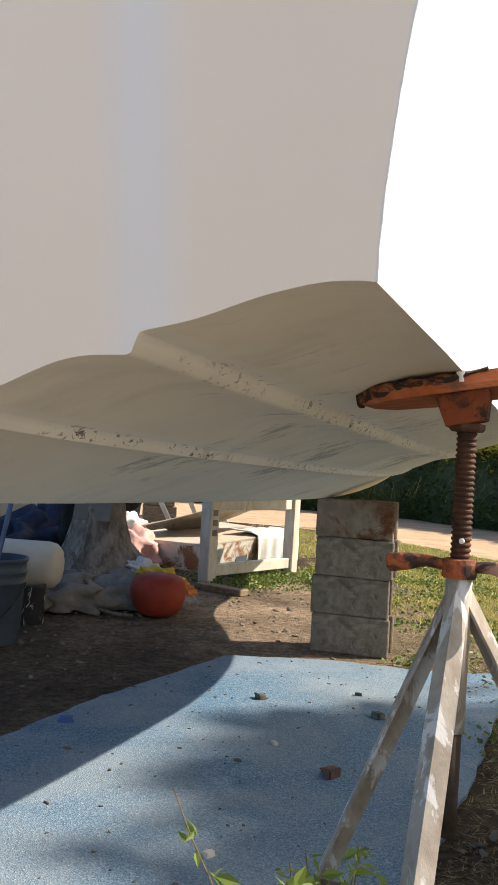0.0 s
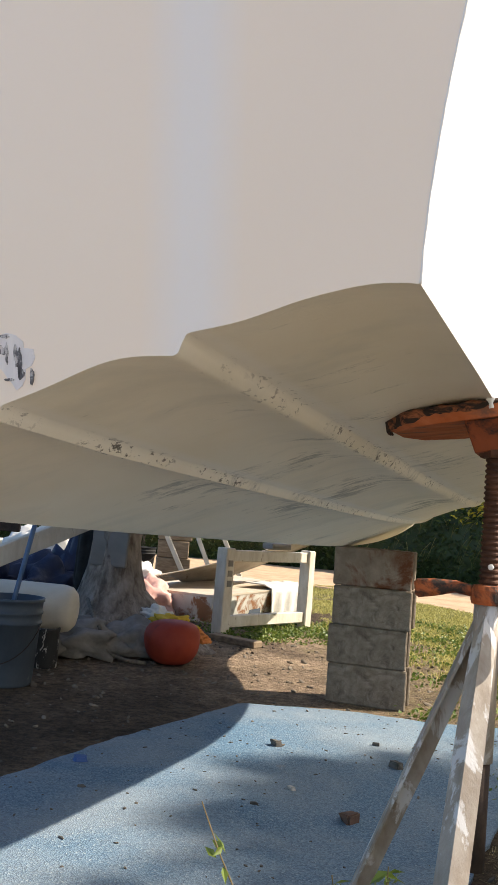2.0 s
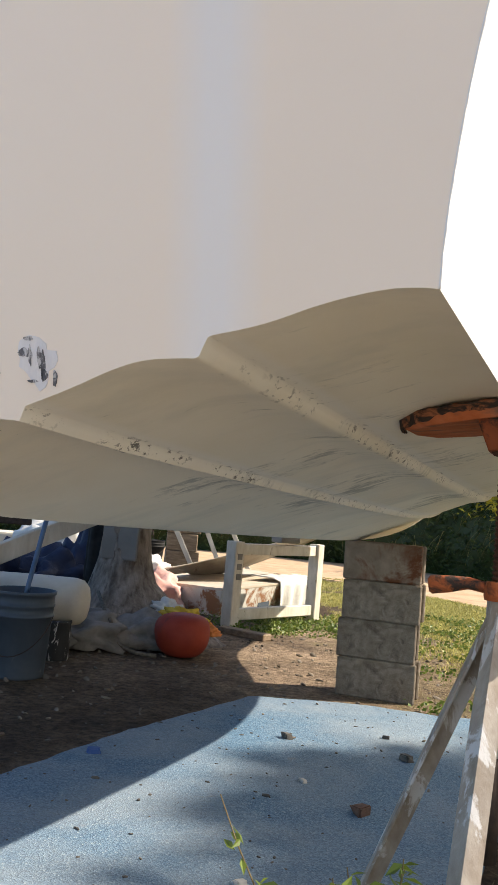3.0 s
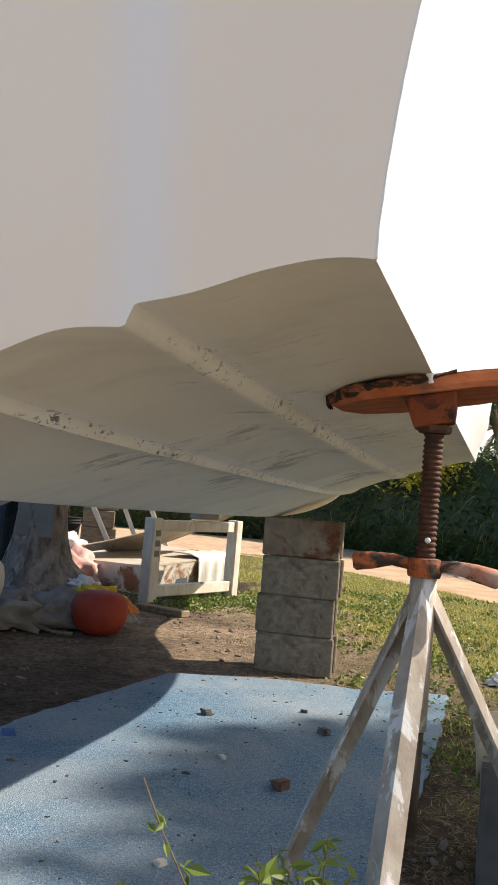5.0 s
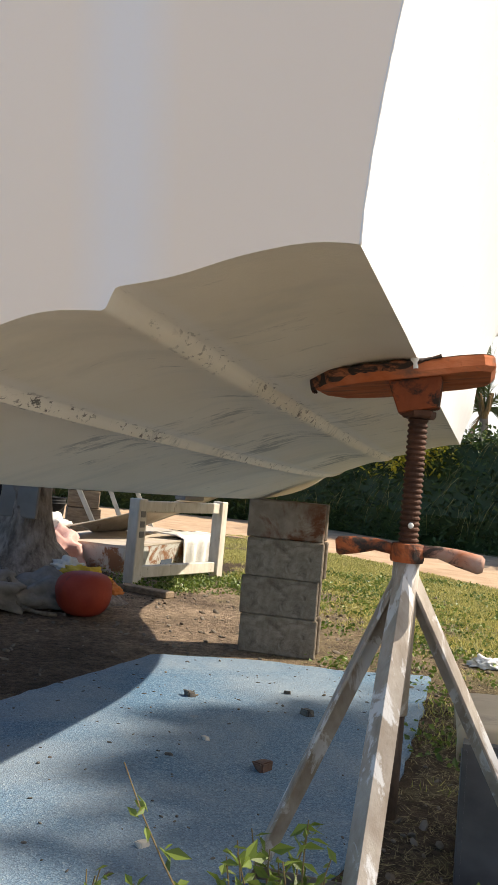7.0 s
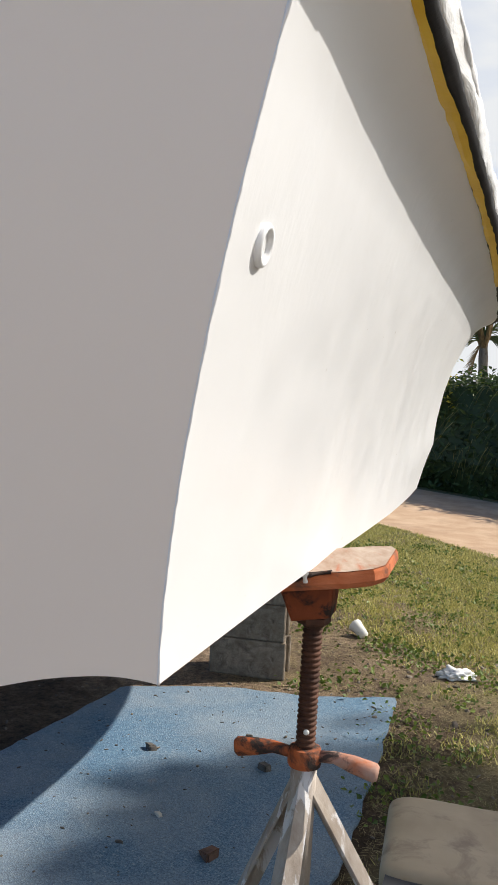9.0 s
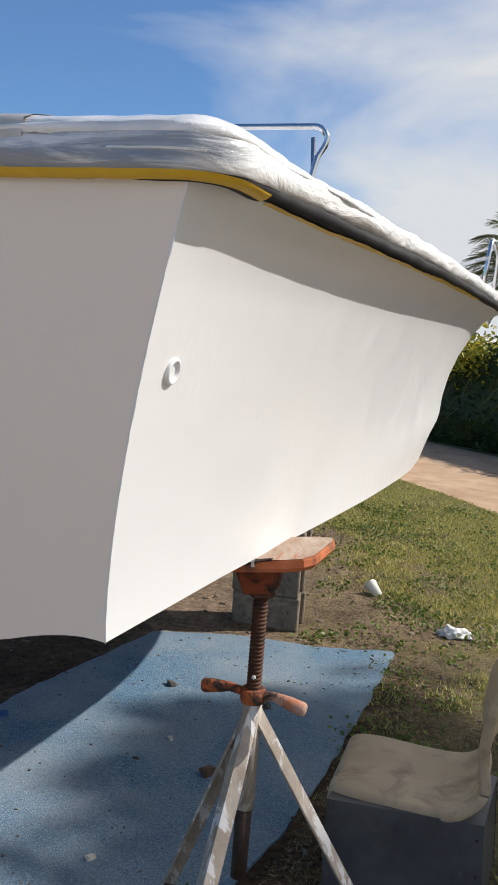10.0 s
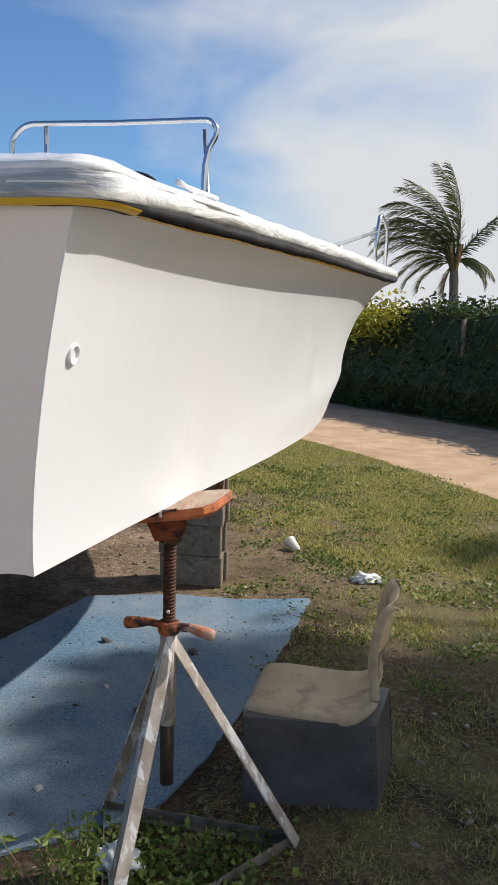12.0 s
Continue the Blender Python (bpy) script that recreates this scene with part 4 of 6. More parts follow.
# ---- chair shell on its box ----
def build_seat():
    box = thing("wooden_box", pose(0, 0, 0), "grey painted low plywood box standing on the grass", "box")
    base = [(0.672, 2.0), (1.145, 1.943), (1.268, 2.29), (0.80, 2.36)]
    tops = [(0.664, 1.99), (1.118, 1.922), (1.228, 2.225), (0.775, 2.30)]
    for k in range(4):
        a, b, c, d = Vector((*base[k], 0)), Vector((*base[(k + 1) % 4], 0)), Vector((*tops[(k + 1) % 4], 0.312)), Vector((*tops[k], 0.312))
        n = (b - a).cross(d - a).normalized() * 0.012
        bm = bmesh.new()
        vs = loft(bm, [[a, b, c, d], [p - n for p in (a, b, c, d)]], True)
        bm.faces.new(vs[0])
        bm.faces.new(vs[1][::-1])
        part("panel", bm, M_BOX, box)
        for f, g in ((0.96, 0.12), (0.96, 0.5), (0.96, 0.88)):
            q = a.lerp(b, f).lerp(d.lerp(c, f), g)
            bm = bmesh.new()
            bmesh.ops.create_uvsphere(bm, u_segments=8, v_segments=5, radius=0.005, matrix=Matrix.Translation(q))
            part("screw", bm, M_STEEL_DARK, box, "small dark screw head")
    bm = bmesh.new()
    vs = loft(bm, [[(x, y, 0.312) for x, y in tops], [(x, y, 0.325) for x, y in tops]], True)
    bm.faces.new(vs[0][::-1])
    bm.faces.new(vs[1])
    part("top_panel", bm, M_BOX, box)
    seat = thing("seat_shell", pose(0.722, 2.222, 0.336, 0, 0, -15), "dirty beige moulded plastic chair shell without legs, on the grey box", "chair")
    flat = [(0.0, -0.034, 0.168), (-0.004, -0.018, 0.172), (0.0, -0.002, 0.180), (0.014, 0.009, 0.188), (0.045, 0.013, 0.196), (0.09, 0.014, 0.2), (0.145, 0.012, 0.2), (0.20, 0.010, 0.2), (0.255, 0.009, 0.2), (0.31, 0.011, 0.198), (0.352, 0.02, 0.193)]
    bend = [(0.382, 0.042, 0.187), (0.394, 0.075, 0.182)]
    rise = [(0.394, 0.10, 0.178), (0.386, 0.14, 0.172), (0.380, 0.18, 0.17), (0.379, 0.22, 0.174), (0.382, 0.27, 0.18), (0.389, 0.32, 0.182), (0.400, 0.365, 0.176), (0.417, 0.395, 0.165), (0.434, 0.408, 0.15)]
    cols = [(-0.985, 0.040), (-1.0, 0.022), (-0.995, 0.006), (-0.96, 0.0)] + [(c, 0.0) for c in np.linspace(-0.86, 0.86, 13)] + [(0.96, 0.0), (0.995, 0.006), (1.0, 0.022), (0.985, 0.040)]
    rings = []
    for x, z, hw in flat + bend + rise:
        up = max(0.0, min(1.0, (x - 0.325) / 0.065)) if z < 0.09 else 1.0
        ring = []
        for c, fold in cols:
            y = c * hw
            dip = 0.020 * math.exp(-((x - 0.25) ** 2 + y * y) / 0.0075) + 0.006 * math.exp(-((x - 0.27) ** 2 + y * y) / 0.001) if up < 1 else 0.0
            hollow = 0.060 * up * (1 - c * c) * min(1.0, max(0.0, (z - 0.05) / 0.1)) * (1.0 if z < 0.36 else 0.5)
            ring.append((1.1 * x + fold * 0.85 * up + hollow, y, z - 1.25 * fold * (1 - up) - dip))
        rings.append(ring)
    n = len(flat) + len(bend)
    for name, some in (("seat", rings[:n]), ("backrest", rings[n - 1:])):
        bm = bmesh.new()
        loft(bm, some)
        holes = [f for f in bm.faces if 0.10 < f.calc_center_median().z < 0.21 and abs(f.calc_center_median().y) < 0.125]
        bmesh.ops.delete(bm, geom=holes, context="FACES")
        ob = part(name, bm, M_BEIGE, seat, smooth=True)
        mod = ob.modifiers.new("thick", "SOLIDIFY")
        mod.thickness, mod.offset = 0.009, 0
        bv = ob.modifiers.new("round", "SUBSURF")
        bv.levels = bv.render_levels = 1


build_seat()


# ---- hedge, palm and shade tree ----
HEDGE = [(-26, 21.5), (-12, 18.9), (-4, 17.6), (0.8, 17.2), (2.7, 16.2), (3.6, 14.8), (4.4, 13.7), (5.4, 12.1), (6.3, 10.1), (7.1, 7.4), (8.0, 2.0)]


def build_hedge():
    hedge = thing("hedge", pose(0, 0, 0), "tall dense dark green hedge along the dirt lane", "hedge", kind="stuff")
    rng = random.Random(5)
    line = resample(HEDGE, 120)
    rings = []
    for i, (x, y) in enumerate(line):
        a, b = line[max(i - 1, 0)], line[min(i + 1, len(line) - 1)]
        d = Vector((b[0] - a[0], b[1] - a[1])).normalized()
        n = Vector((d.y, -d.x)) * -1
        h = 1.72 + lerp_table([(9, 0.55), (12.2, 0.3), (14.5, 0.0)], y) + 0.34 * noise.noise(Vector((x * 0.6, y * 0.6, 0))) + 0.12 * noise.noise(Vector((x * 2, y * 2, 3)))
        ring = []
        for o, z in ((-0.25, 0.0), (-0.38, 0.5), (-0.3, 1.1), (-0.05, 0.86 * h), (0.5, 0.93 * h), (1.4, 0.9 * h), (1.7, 0)):
            w = 0.15 * noise.noise(Vector((x * 1.5, y * 1.5, z * 2)))
            ring.append((x + n.x * (o + w), y + n.y * (o + w), z))
        rings.append(ring)
    bm = bmesh.new()
    loft(bm, rings)
    part("hedge_core", bm, M_LEAF_HEDGE, hedge)
    spots = []
    while len(spots) < 42000:
        k = rng.uniform(0, len(rings) - 1.001)
        i = int(k)
        u = rng.uniform(0, 4.6)
        j = int(u)
        p = Vector(rings[i][j]).lerp(Vector(rings[i][j + 1]), u - j).lerp(Vector(rings[i + 1][j]).lerp(Vector(rings[i + 1][j + 1]), u - j), k - i)
        if p.x < -10 and rng.random() < 0.6:
            continue
        clump = noise.noise(Vector((p.x * 1.6, p.y * 1.6, p.z * 1.8)))
        q = Vector((rng.gauss(0, 0.08), rng.gauss(0, 0.08), rng.gauss(0, 0.07)))
        q += Vector((0.10, -0.28, 0.05)) * max(0, clump)
        if u > 2.6:
            q.z += abs(rng.gauss(0, 0.12)) * (0.6 + clump)
        spots.append(p + q)
    v, f = leaves(spots, 0.115, 3)
    raw("hedge_leaves", v, f, M_LEAF_HEDGE, hedge)
    verts, faces = [], []
    for _ in range(1500):
        k = rng.uniform(len(rings) * 0.3, len(rings) - 1.001)
        i, u = int(k), rng.uniform(1.0, 3.6)
        j = int(u)
        p = Vector(rings[i][j]).lerp(Vector(rings[i][j + 1]), u - j).lerp(Vector(rings[i + 1][j]), (k - i) * 0.5)
        p += Vector((rng.gauss(0.02, 0.06), -0.1 + rng.gauss(0, 0.08), 0))
        ln, way, w = rng.uniform(0.15, 0.6), rng.uniform(-1.0, 1.0), rng.uniform(0.004, 0.009)
        n = len(verts)
        for q in range(4):
            g = q / 3
            c = p + Vector((way * ln * g, -0.22 * ln * math.sin(g * 2.6), ln * (0.45 * g - 1.25 * g * g)))
            ww = w * (1 - 0.85 * g)
            verts += [tuple(c - Vector((ww, 0, 0))), tuple(c + Vector((ww, 0, 0)))]
        faces += [(n + 2 * q, n + 2 * q + 1, n + 2 * q + 3, n + 2 * q + 2) for q in range(3)]
    raw("hedge_stalks", verts, faces, M_TURF, hedge)
    spots = [Vector((3.5 + rng.gauss(0, 0.42), 14.6 + rng.gauss(0, 0.35), 1.56 + rng.gauss(0, 0.2))) for _ in range(1600)]
    v, f = leaves(spots, 0.11, 4)
    bush = thing("flowering_bush", pose(0, 0, 0), "yellow-green sunlit bush growing over the hedge", "bush", kind="stuff")
    raw("bush_leaves", v, f, M_LEAF_YELLOW, bush)


def build_palm(x, y, crown, seed, size=1.0):
    """The wind bends its fronds towards -x."""
    palm = thing("coconut_palm", pose(x, y, 0), "coconut palm with windswept fronds behind the hedge", "palm tree")
    rng = random.Random(seed)
    bm = bmesh.new()
    tube(bm, [(0.12 - 0.12 * (z / crown) ** 1.5, 0, z) for z in np.linspace(0, crown, 14)], [0.15 - 0.05 * k / 13 + 0.012 * (k % 2) for k in range(14)], 12)
    part("trunk", bm, M_BARK, palm, smooth=True)
    for k in range(12):
        bm = bmesh.new()
        a, e = k * 2.4, rng.uniform(0.9, 1.35)
        d = Vector((math.cos(a) * math.cos(e), math.sin(a) * math.cos(e), math.sin(e)))
        tube(bm, [d * 0.02, d * 0.4, d * 0.75 + Vector((-0.05, 0, 0))], [0.07, 0.05, 0.025], 6)
        bmesh.ops.translate(bm, vec=(0, 0, crown - 0.25), verts=bm.verts)
        part("leaf_base", bm, M_HUSK, palm, "brown fibrous leaf base")
    # lean from upright to windward, further bend, length, depth
    kinds = [(-13, 30, 2.55, 0.1), (-9, 42, 2.6, -0.2), (-3, 55, 2.6, 0.25), (2, 66, 2.65, -0.1), (7, 78, 2.7, 0.15), (12, 84, 2.7, -0.25), (17, 88, 2.7, 0.3), (23, 84, 2.7, -0.1), (29, 82, 2.6, 0.2), (35, 78, 2.6, -0.3),
             (42, 72, 2.45, 0.1), (50, 66, 2.3, -0.1), (59, 70, 2.0, 0.25), (70, 62, 1.75, -0.2), (82, 62, 1.6, 0.1), (94, 58, 1.35, -0.2),
             (-36, -10, 1.55, 0.0), (-58, -85, 1.05, -0.1), (-72, -60, 1.35, 0.2), (-80, -80, 1.2, -0.3), (150, 20, 0.85, -0.2)]
    for lean, bend, ln, deep in kinds:
        spine, p = [], Vector((0, 0, crown))
        for i in range(16):
            spine.append(p.copy())
            a = radians(lean + bend * 1.4 * (i / 15) ** 1.15 + rng.uniform(-1.5, 1.5))
            v = Vector((-math.sin(a), deep * (0.6 + 0.4 * i / 15), math.cos(a))).normalized()
            p = p + v * ln * size / 15
        away = bend > 0
        bm = bmesh.new()
        tube(bm, spine, [0.024 - 0.0013 * i for i in range(16)], 5)
        for i in range(2, 15):
            t = (spine[i + 1] - spine[i - 1]).normalized() if i < 15 else (spine[i] - spine[i - 1]).normalized()
            sd = t.cross(Vector((0, 1, 0))).normalized()
            for h in range(5):
                q = spine[i].lerp(spine[min(i + 1, 15)], h / 5)
                ll = size * (0.52 if away else 0.42) * math.sin(math.pi * min(1, (i + h / 5 + 0.5) / 16.8)) ** 0.6 * rng.uniform(0.8, 1.15)
                for sg in (-1, 1):
                    blow = Vector((-0.34, 0, -0.34)) if away else Vector((-0.12, 0, -0.55))
                    tip = q + (sd * sg * 0.26 + Vector((0, sg * 0.35, 0)) + t * 0.8 + blow + Vector((rng.uniform(-0.12, 0.12), 0, rng.uniform(-0.15, 0.1)))).normalized() * ll
                    mid = q.lerp(tip, 0.5) + Vector((0, 0, 0.03))
                    bm.faces.new([bm.verts.new(c) for c in (q - t * 0.012, q + t * 0.012, mid + t * 0.013, tip, mid - t * 0.013)])
        part("frond", bm, M_HUSK if lean > 120 else M_PALM, palm, "dry brown frond" if lean > 120 else "")
    return palm


def build_shade_tree():
    """The tree whose shade lies over the mat, the chair and the lane side; it stands past the lane."""
    tree = thing("shade_tree", pose(14.4, 5.0, 0), "broad leafy tree beside the lane", "tree")
    rng = random.Random(11)
    bm = bmesh.new()
    tube(bm, [(0, 0, 0), (0.05, 0.1, 3.5), (-0.1, 0.2, 7.2), (-0.3, 0.3, 9.6)], [0.36, 0.3, 0.2, 0.1], 12)
    part("trunk", bm, M_BARK, tree, smooth=True)
    bm = bmesh.new()
    for k in range(9):
        a = k * 0.7
        tube(bm, [(-0.1, 0.2, 7.0 + 0.12 * k), (-0.2 + math.cos(a), 0.2 + math.sin(a), 8.9 + 0.1 * k), (-0.2 + 1.9 * math.cos(a), 0.2 + 1.6 * math.sin(a), 10.2 + 0.1 * k)], [0.08, 0.05, 0.02], 8)
    part("limbs", bm, M_BARK, tree, smooth=True)
    spots = []
    for u, v, z, r, n in SHADE:
        for _ in range(n):
            o = Vector((rng.gauss(0, 0.5), rng.gauss(0, 0.5), rng.gauss(0, 0.45))) * r
            q = Vector((u + 1.18 * z, v + 0.257 * z, z)) + o
            gu, gv = q.x - 1.18 * q.z, q.y - 0.257 * q.z
            if gu > -0.85 + 0.314 * (gv - 0.65):
                spots.append(q - Vector((14.4, 5.0, 0)))
    vv, ff = leaves(spots, 0.2, 9, 0.6)
    raw("crown", vv, ff, M_LEAF_TREE, tree)


# crown clumps: place along the sun's way (two ground metres), height, spread, leaves
SHADE = [(0.45, 2.85, 11.2, 0.5, 420), (0.85, 3.0, 11.6, 0.5, 460), (0.25, 2.3, 10.8, 0.4, 200), (0.9, 2.3, 11.0, 0.6, 600), (1.5, 1.6, 10.6, 0.8, 800), (1.5, 2.6, 11.4, 0.6, 620),
         (2.2, 2.2, 10.6, 0.9, 900), (2.4, 0.9, 10.2, 1.0, 800), (3.2, 1.6, 10.6, 1.0, 800), (2.6, 3.0, 10.9, 0.6, 500), (0.8, 1.1, 10.4, 0.6, 420), (2.7, 5.2, 11.0, 0.35, 160), (1.3, 0.2, 10.0, 0.9, 500)]
build_hedge()
build_palm(6.74, 21.6, 3.05, 2, 1.0)
build_shade_tree()


# ---- ground cover ----
def in_mat(x, y):
    bx, by = x - 0.171, y - 0.931
    lat, along = bx * 0.954 - by * 0.299, bx * 0.299 + by * 0.954
    return -1.75 < lat < 0.0 and 0.5 < along and y < 4.2


ROAD_LINE = resample(ROAD_NEAR[2:11], 60)


def past_edge(x, y):
    """Whether a place lies on the lane's side of its near edge."""
    k = min(range(len(ROAD_LINE)), key=lambda i: (x - ROAD_LINE[i][0]) ** 2 + (y - ROAD_LINE[i][1]) ** 2)
    a, b = ROAD_LINE[max(k - 1, 0)], ROAD_LINE[min(k + 1, len(ROAD_LINE) - 1)]
    return (b[0] - a[0]) * (y - a[1]) - (b[1] - a[1]) * (x - a[0]) > 0


def blade_mesh(spots, rng, tall, reach, wide, each, scatter):
    """Bent grass blades round the spots: vertices and faces."""
    verts, faces = [], []
    for x, y in spots:
        for _ in range(each):
            a, h, l = rng.uniform(0, 6.28), rng.uniform(0.3, 1.0) * tall, rng.uniform(0.15, 1.0) * reach
            px, py = x + rng.gauss(0, scatter), y + rng.gauss(0, scatter)
            w = rng.uniform(0.5, 1.0) * wide * (1 + 0.10 * y)
            dx, dy = math.cos(a), math.sin(a)
            k = len(verts)
            verts += [(px - dy * w, py + dx * w, 0), (px + dy * w, py - dx * w, 0), (px + dx * l, py + dy * l, h)]
            faces.append((k, k + 1, k + 2))
    return verts, faces


def build_grass():
    rng = random.Random(21)
    lawn, turf, dry = [], [], []
    tries = 0
    while len(lawn) + len(turf) < 46000 and tries < 260000:
        tries += 1
        x, y = rng.uniform(-0.9, 4.2), 0.7 + 11.7 * rng.random() ** 1.35
        if in_mat(x, y) or (x > 1.5 and past_edge(x, y)):
            continue
        dens = noise.noise(Vector((x * 1.1, y * 1.1, 4))) + 0.6 * noise.noise(Vector((x * 3.4, y * 3.4, 7)))
        want = 0.95 * dens + lerp_table([(0.2, -0.35), (0.9, -0.02), (1.6, 0.2), (2.6, 0.3), (4, 0.1)], x) + lerp_table([(1, -0.12), (3, -0.05), (4.3, -0.08), (5.5, 0.1), (7, 0.45)], y)
        want -= 0.35 * math.exp(-((x - 0.95) ** 2 + (y - 4.9) ** 2) / 0.5)
        if x < 0.75 and y < 6.3:
            want = -0.3 if y > 1.9 else want
        if rng.random() > 0.10 + 1.5 * want:
            if rng.random() < 0.4 and x > 0.3:
                dry.append((x, y))
            continue
        (turf if y < 3.4 and rng.random() < 0.8 else lawn).append((x, y))
    grass = thing("grass", pose(0, 0, 0), "short patchy green grass with dry blades", "grass", kind="stuff")
    raw("grass_blades", *blade_mesh(lawn, rng, 0.034, 0.035, 0.0026, 4, 0.02), M_GRASS, grass)
    raw("turf_blades", *blade_mesh(turf, rng, 0.020, 0.03, 0.0017, 6, 0.022), M_TURF, grass)
    raw("dry_blades", *blade_mesh(dry, rng, 0.006, 0.05, 0.0014, 5, 0.03), M_STRAW, grass)
    weeds = thing("ground_weeds", pose(0, 0, 0), "low bright green broadleaf weeds on bare soil", "weeds", kind="stuff")
    spots = []
    for _ in range(900):
        x, y = rng.uniform(0.7, 3.0), rng.uniform(2.8, 8.5)
        if rng.random() < 0.75 and noise.noise(Vector((x * 1.7, y * 1.7, 12))) < 0.05:
            continue
        if rng.random() < 0.3:
            x, y = rng.uniform(-0.6, 0.5), rng.uniform(6.3, 7.6)
        if rng.random() < 0.14:
            x, y = rng.uniform(0.2, 0.75), rng.uniform(1.25, 1.8)
        elif in_mat(x, y) or past_edge(x, y):
            continue
        for _ in range(rng.randrange(10, 45)):
            spots.append((x + rng.gauss(0, 0.07), y + rng.gauss(0, 0.07), rng.uniform(0.0, 0.035)))
    v, f = leaves(spots, 0.027, 6, 0.7)
    raw("weed_leaves", v, f, M_WEED, weeds)


def build_litter():
    """Chips, small stones and dry leaves on the soil and the mat."""
    rng = random.Random(31)
    bm = bmesh.new()
    for _ in range(1900):
        x, y = rng.uniform(-2.2, 2.6), rng.uniform(1.2, 7.5)
        on = in_mat(x, y)
        if on and rng.random() < 0.85:
            continue
        r = rng.uniform(0.003, 0.010) if on else rng.uniform(0.004, 0.016)
        z = 0.014 if on else 0
        r *= 0.5 + 0.7 * rng.random()
        m = pose(x, y, z + r * 0.3, rng.uniform(0, 40), rng.uniform(0, 40), rng.uniform(0, 360)) @ Matrix.Diagonal((r * rng.uniform(0.8, 2.2), r, r * 0.55, 1))
        bmesh.ops.create_icosphere(bm, subdivisions=1, radius=1.0, matrix=m)
    litter = tagged(part("soil_litter", bm, M_CHIP), "small stones, wood chips and dry bits on the soil", "litter", kind="stuff")
    bm = bmesh.new()
    for _ in range(320):
        x, y = rng.uniform(-0.9, 1.1), rng.uniform(1.7, 4.15)
        if not in_mat(x, y):
            continue
        r = rng.uniform(0.0015, 0.005) * (1.7 if rng.random() < 0.1 else 1)
        m = pose(x, y, 0.014 + r * 0.3, rng.uniform(0, 40), 0, rng.uniform(0, 360)) @ Matrix.Diagonal((r * rng.uniform(0.8, 2.6), r, r * 0.6, 1))
        bmesh.ops.create_icosphere(bm, subdivisions=1, radius=1.0, matrix=m)
    tagged(part("mat_debris", bm, M_STONE), "dark grit and bits scattered on the rubber mat", "grit", kind="stuff")
    for x, y, r, name, label, mt in ((0.021, 3.415, 0.022, "stone", "small dark stone on the rubber mat", M_STONE), (0.264, 2.633, 0.027, "brick_piece", "reddish piece of brick on the mat", M_BRICKBIT),
                                     (0.468, 3.27, 0.026, "stone", "small dark stone on the rubber mat", M_STONE), (0.089, 2.881, 0.012, "stone", "small pale stone on the rubber mat", M_PALE),
                                     (0.42, 3.57, 0.014, "stone", "small dark stone on the rubber mat", M_STONE), (-0.05, 2.05, 0.013, "stone", "small pale stone on the rubber mat", M_PALE),
                                     (-0.63, 2.95, 0.02, "bottle_cap", "blue plastic scrap on the mat", M_BLUE)):
        bm = bmesh.new()
        bmesh.ops.create_cube(bm, size=1.7)
        bmesh.ops.bevel(bm, geom=bm.edges[:], offset=0.2, segments=2, affect="EDGES")
        for v in bm.verts:
            v.co *= 1 + 0.45 * noise.noise(v.co * 1.3 + Vector((x * 9, y, 0)))
        bmesh.ops.transform(bm, matrix=pose(x, y, 0.014 + r * 0.42, 0, 0, rng.uniform(0, 180)) @ Matrix.Diagonal((r * 1.2, r * 0.8, r * 0.6, 1)), verts=bm.verts)
        tagged(part(name, bm, mt), label, "stone" if name == "stone" else name.replace("_", " "))


M_CHIP = surface("pale_chips", (0.10, 0.075, 0.055), (0.30, 0.26, 0.215), 3, 0.9, 0, 0.2)
M_STONE = surface("dark_stone", (0.06, 0.055, 0.05), (0.16, 0.14, 0.12), 30, 0.9)
M_PALE = surface("pale_stone", (0.45, 0.41, 0.36), (0.6, 0.56, 0.5), 30, 0.9)
M_BRICKBIT = surface("brick_red", (0.09, 0.05, 0.036), (0.19, 0.105, 0.075), 30, 0.9)
M_BLUE = surface("blue_plastic", (0.02, 0.06, 0.20), (0.04, 0.11, 0.32), 6, 0.5)
M_CUP = surface("white_foam", (0.76, 0.75, 0.72), (0.84, 0.83, 0.80), 20, 0.7, bump=0.1)
M_BAG = surface("thin_white_plastic", (0.62, 0.62, 0.62), (0.80, 0.80, 0.80), 6, 0.4, bump=0.6, bump_dist=0.01, bump_scale=18)
M_BUCKET = surface("grey_blue_plastic", (0.05, 0.068, 0.09), (0.085, 0.105, 0.13), 5, 0.55, 0, 0.4, wear=(0.17, 0.18, 0.19), wear_scale=10, wear_at=0.64, wear_soft=0.1)
M_POLE = surface("blue_painted_pole", (0.07, 0.13, 0.24), (0.12, 0.20, 0.33), 12, 0.6)
M_CREAM = surface("cream_vinyl", (0.55, 0.48, 0.38), (0.70, 0.63, 0.52), 5, 0.6, 0, 0.4, wear=(0.25, 0.2, 0.16), wear_scale=14, wear_at=0.68, wear_soft=0.05)
M_SPLAT = surface("paint_splattered_black", (0.02, 0.02, 0.02), (0.05, 0.05, 0.05), 9, 0.5, 0, 0.4, wear=(0.55, 0.55, 0.55), wear_scale=28, wear_at=0.58, wear_soft=0.03, stretch=(1, 1, 0.4))
M_SACK = surface("grey_sackcloth", (0.15, 0.138, 0.125), (0.30, 0.28, 0.26), 9, 0.95, 0, 0.2, wear=(0.09, 0.078, 0.067), wear_scale=4, wear_at=0.6, wear_soft=0.2, bump=0.6, bump_dist=0.01, bump_scale=24)
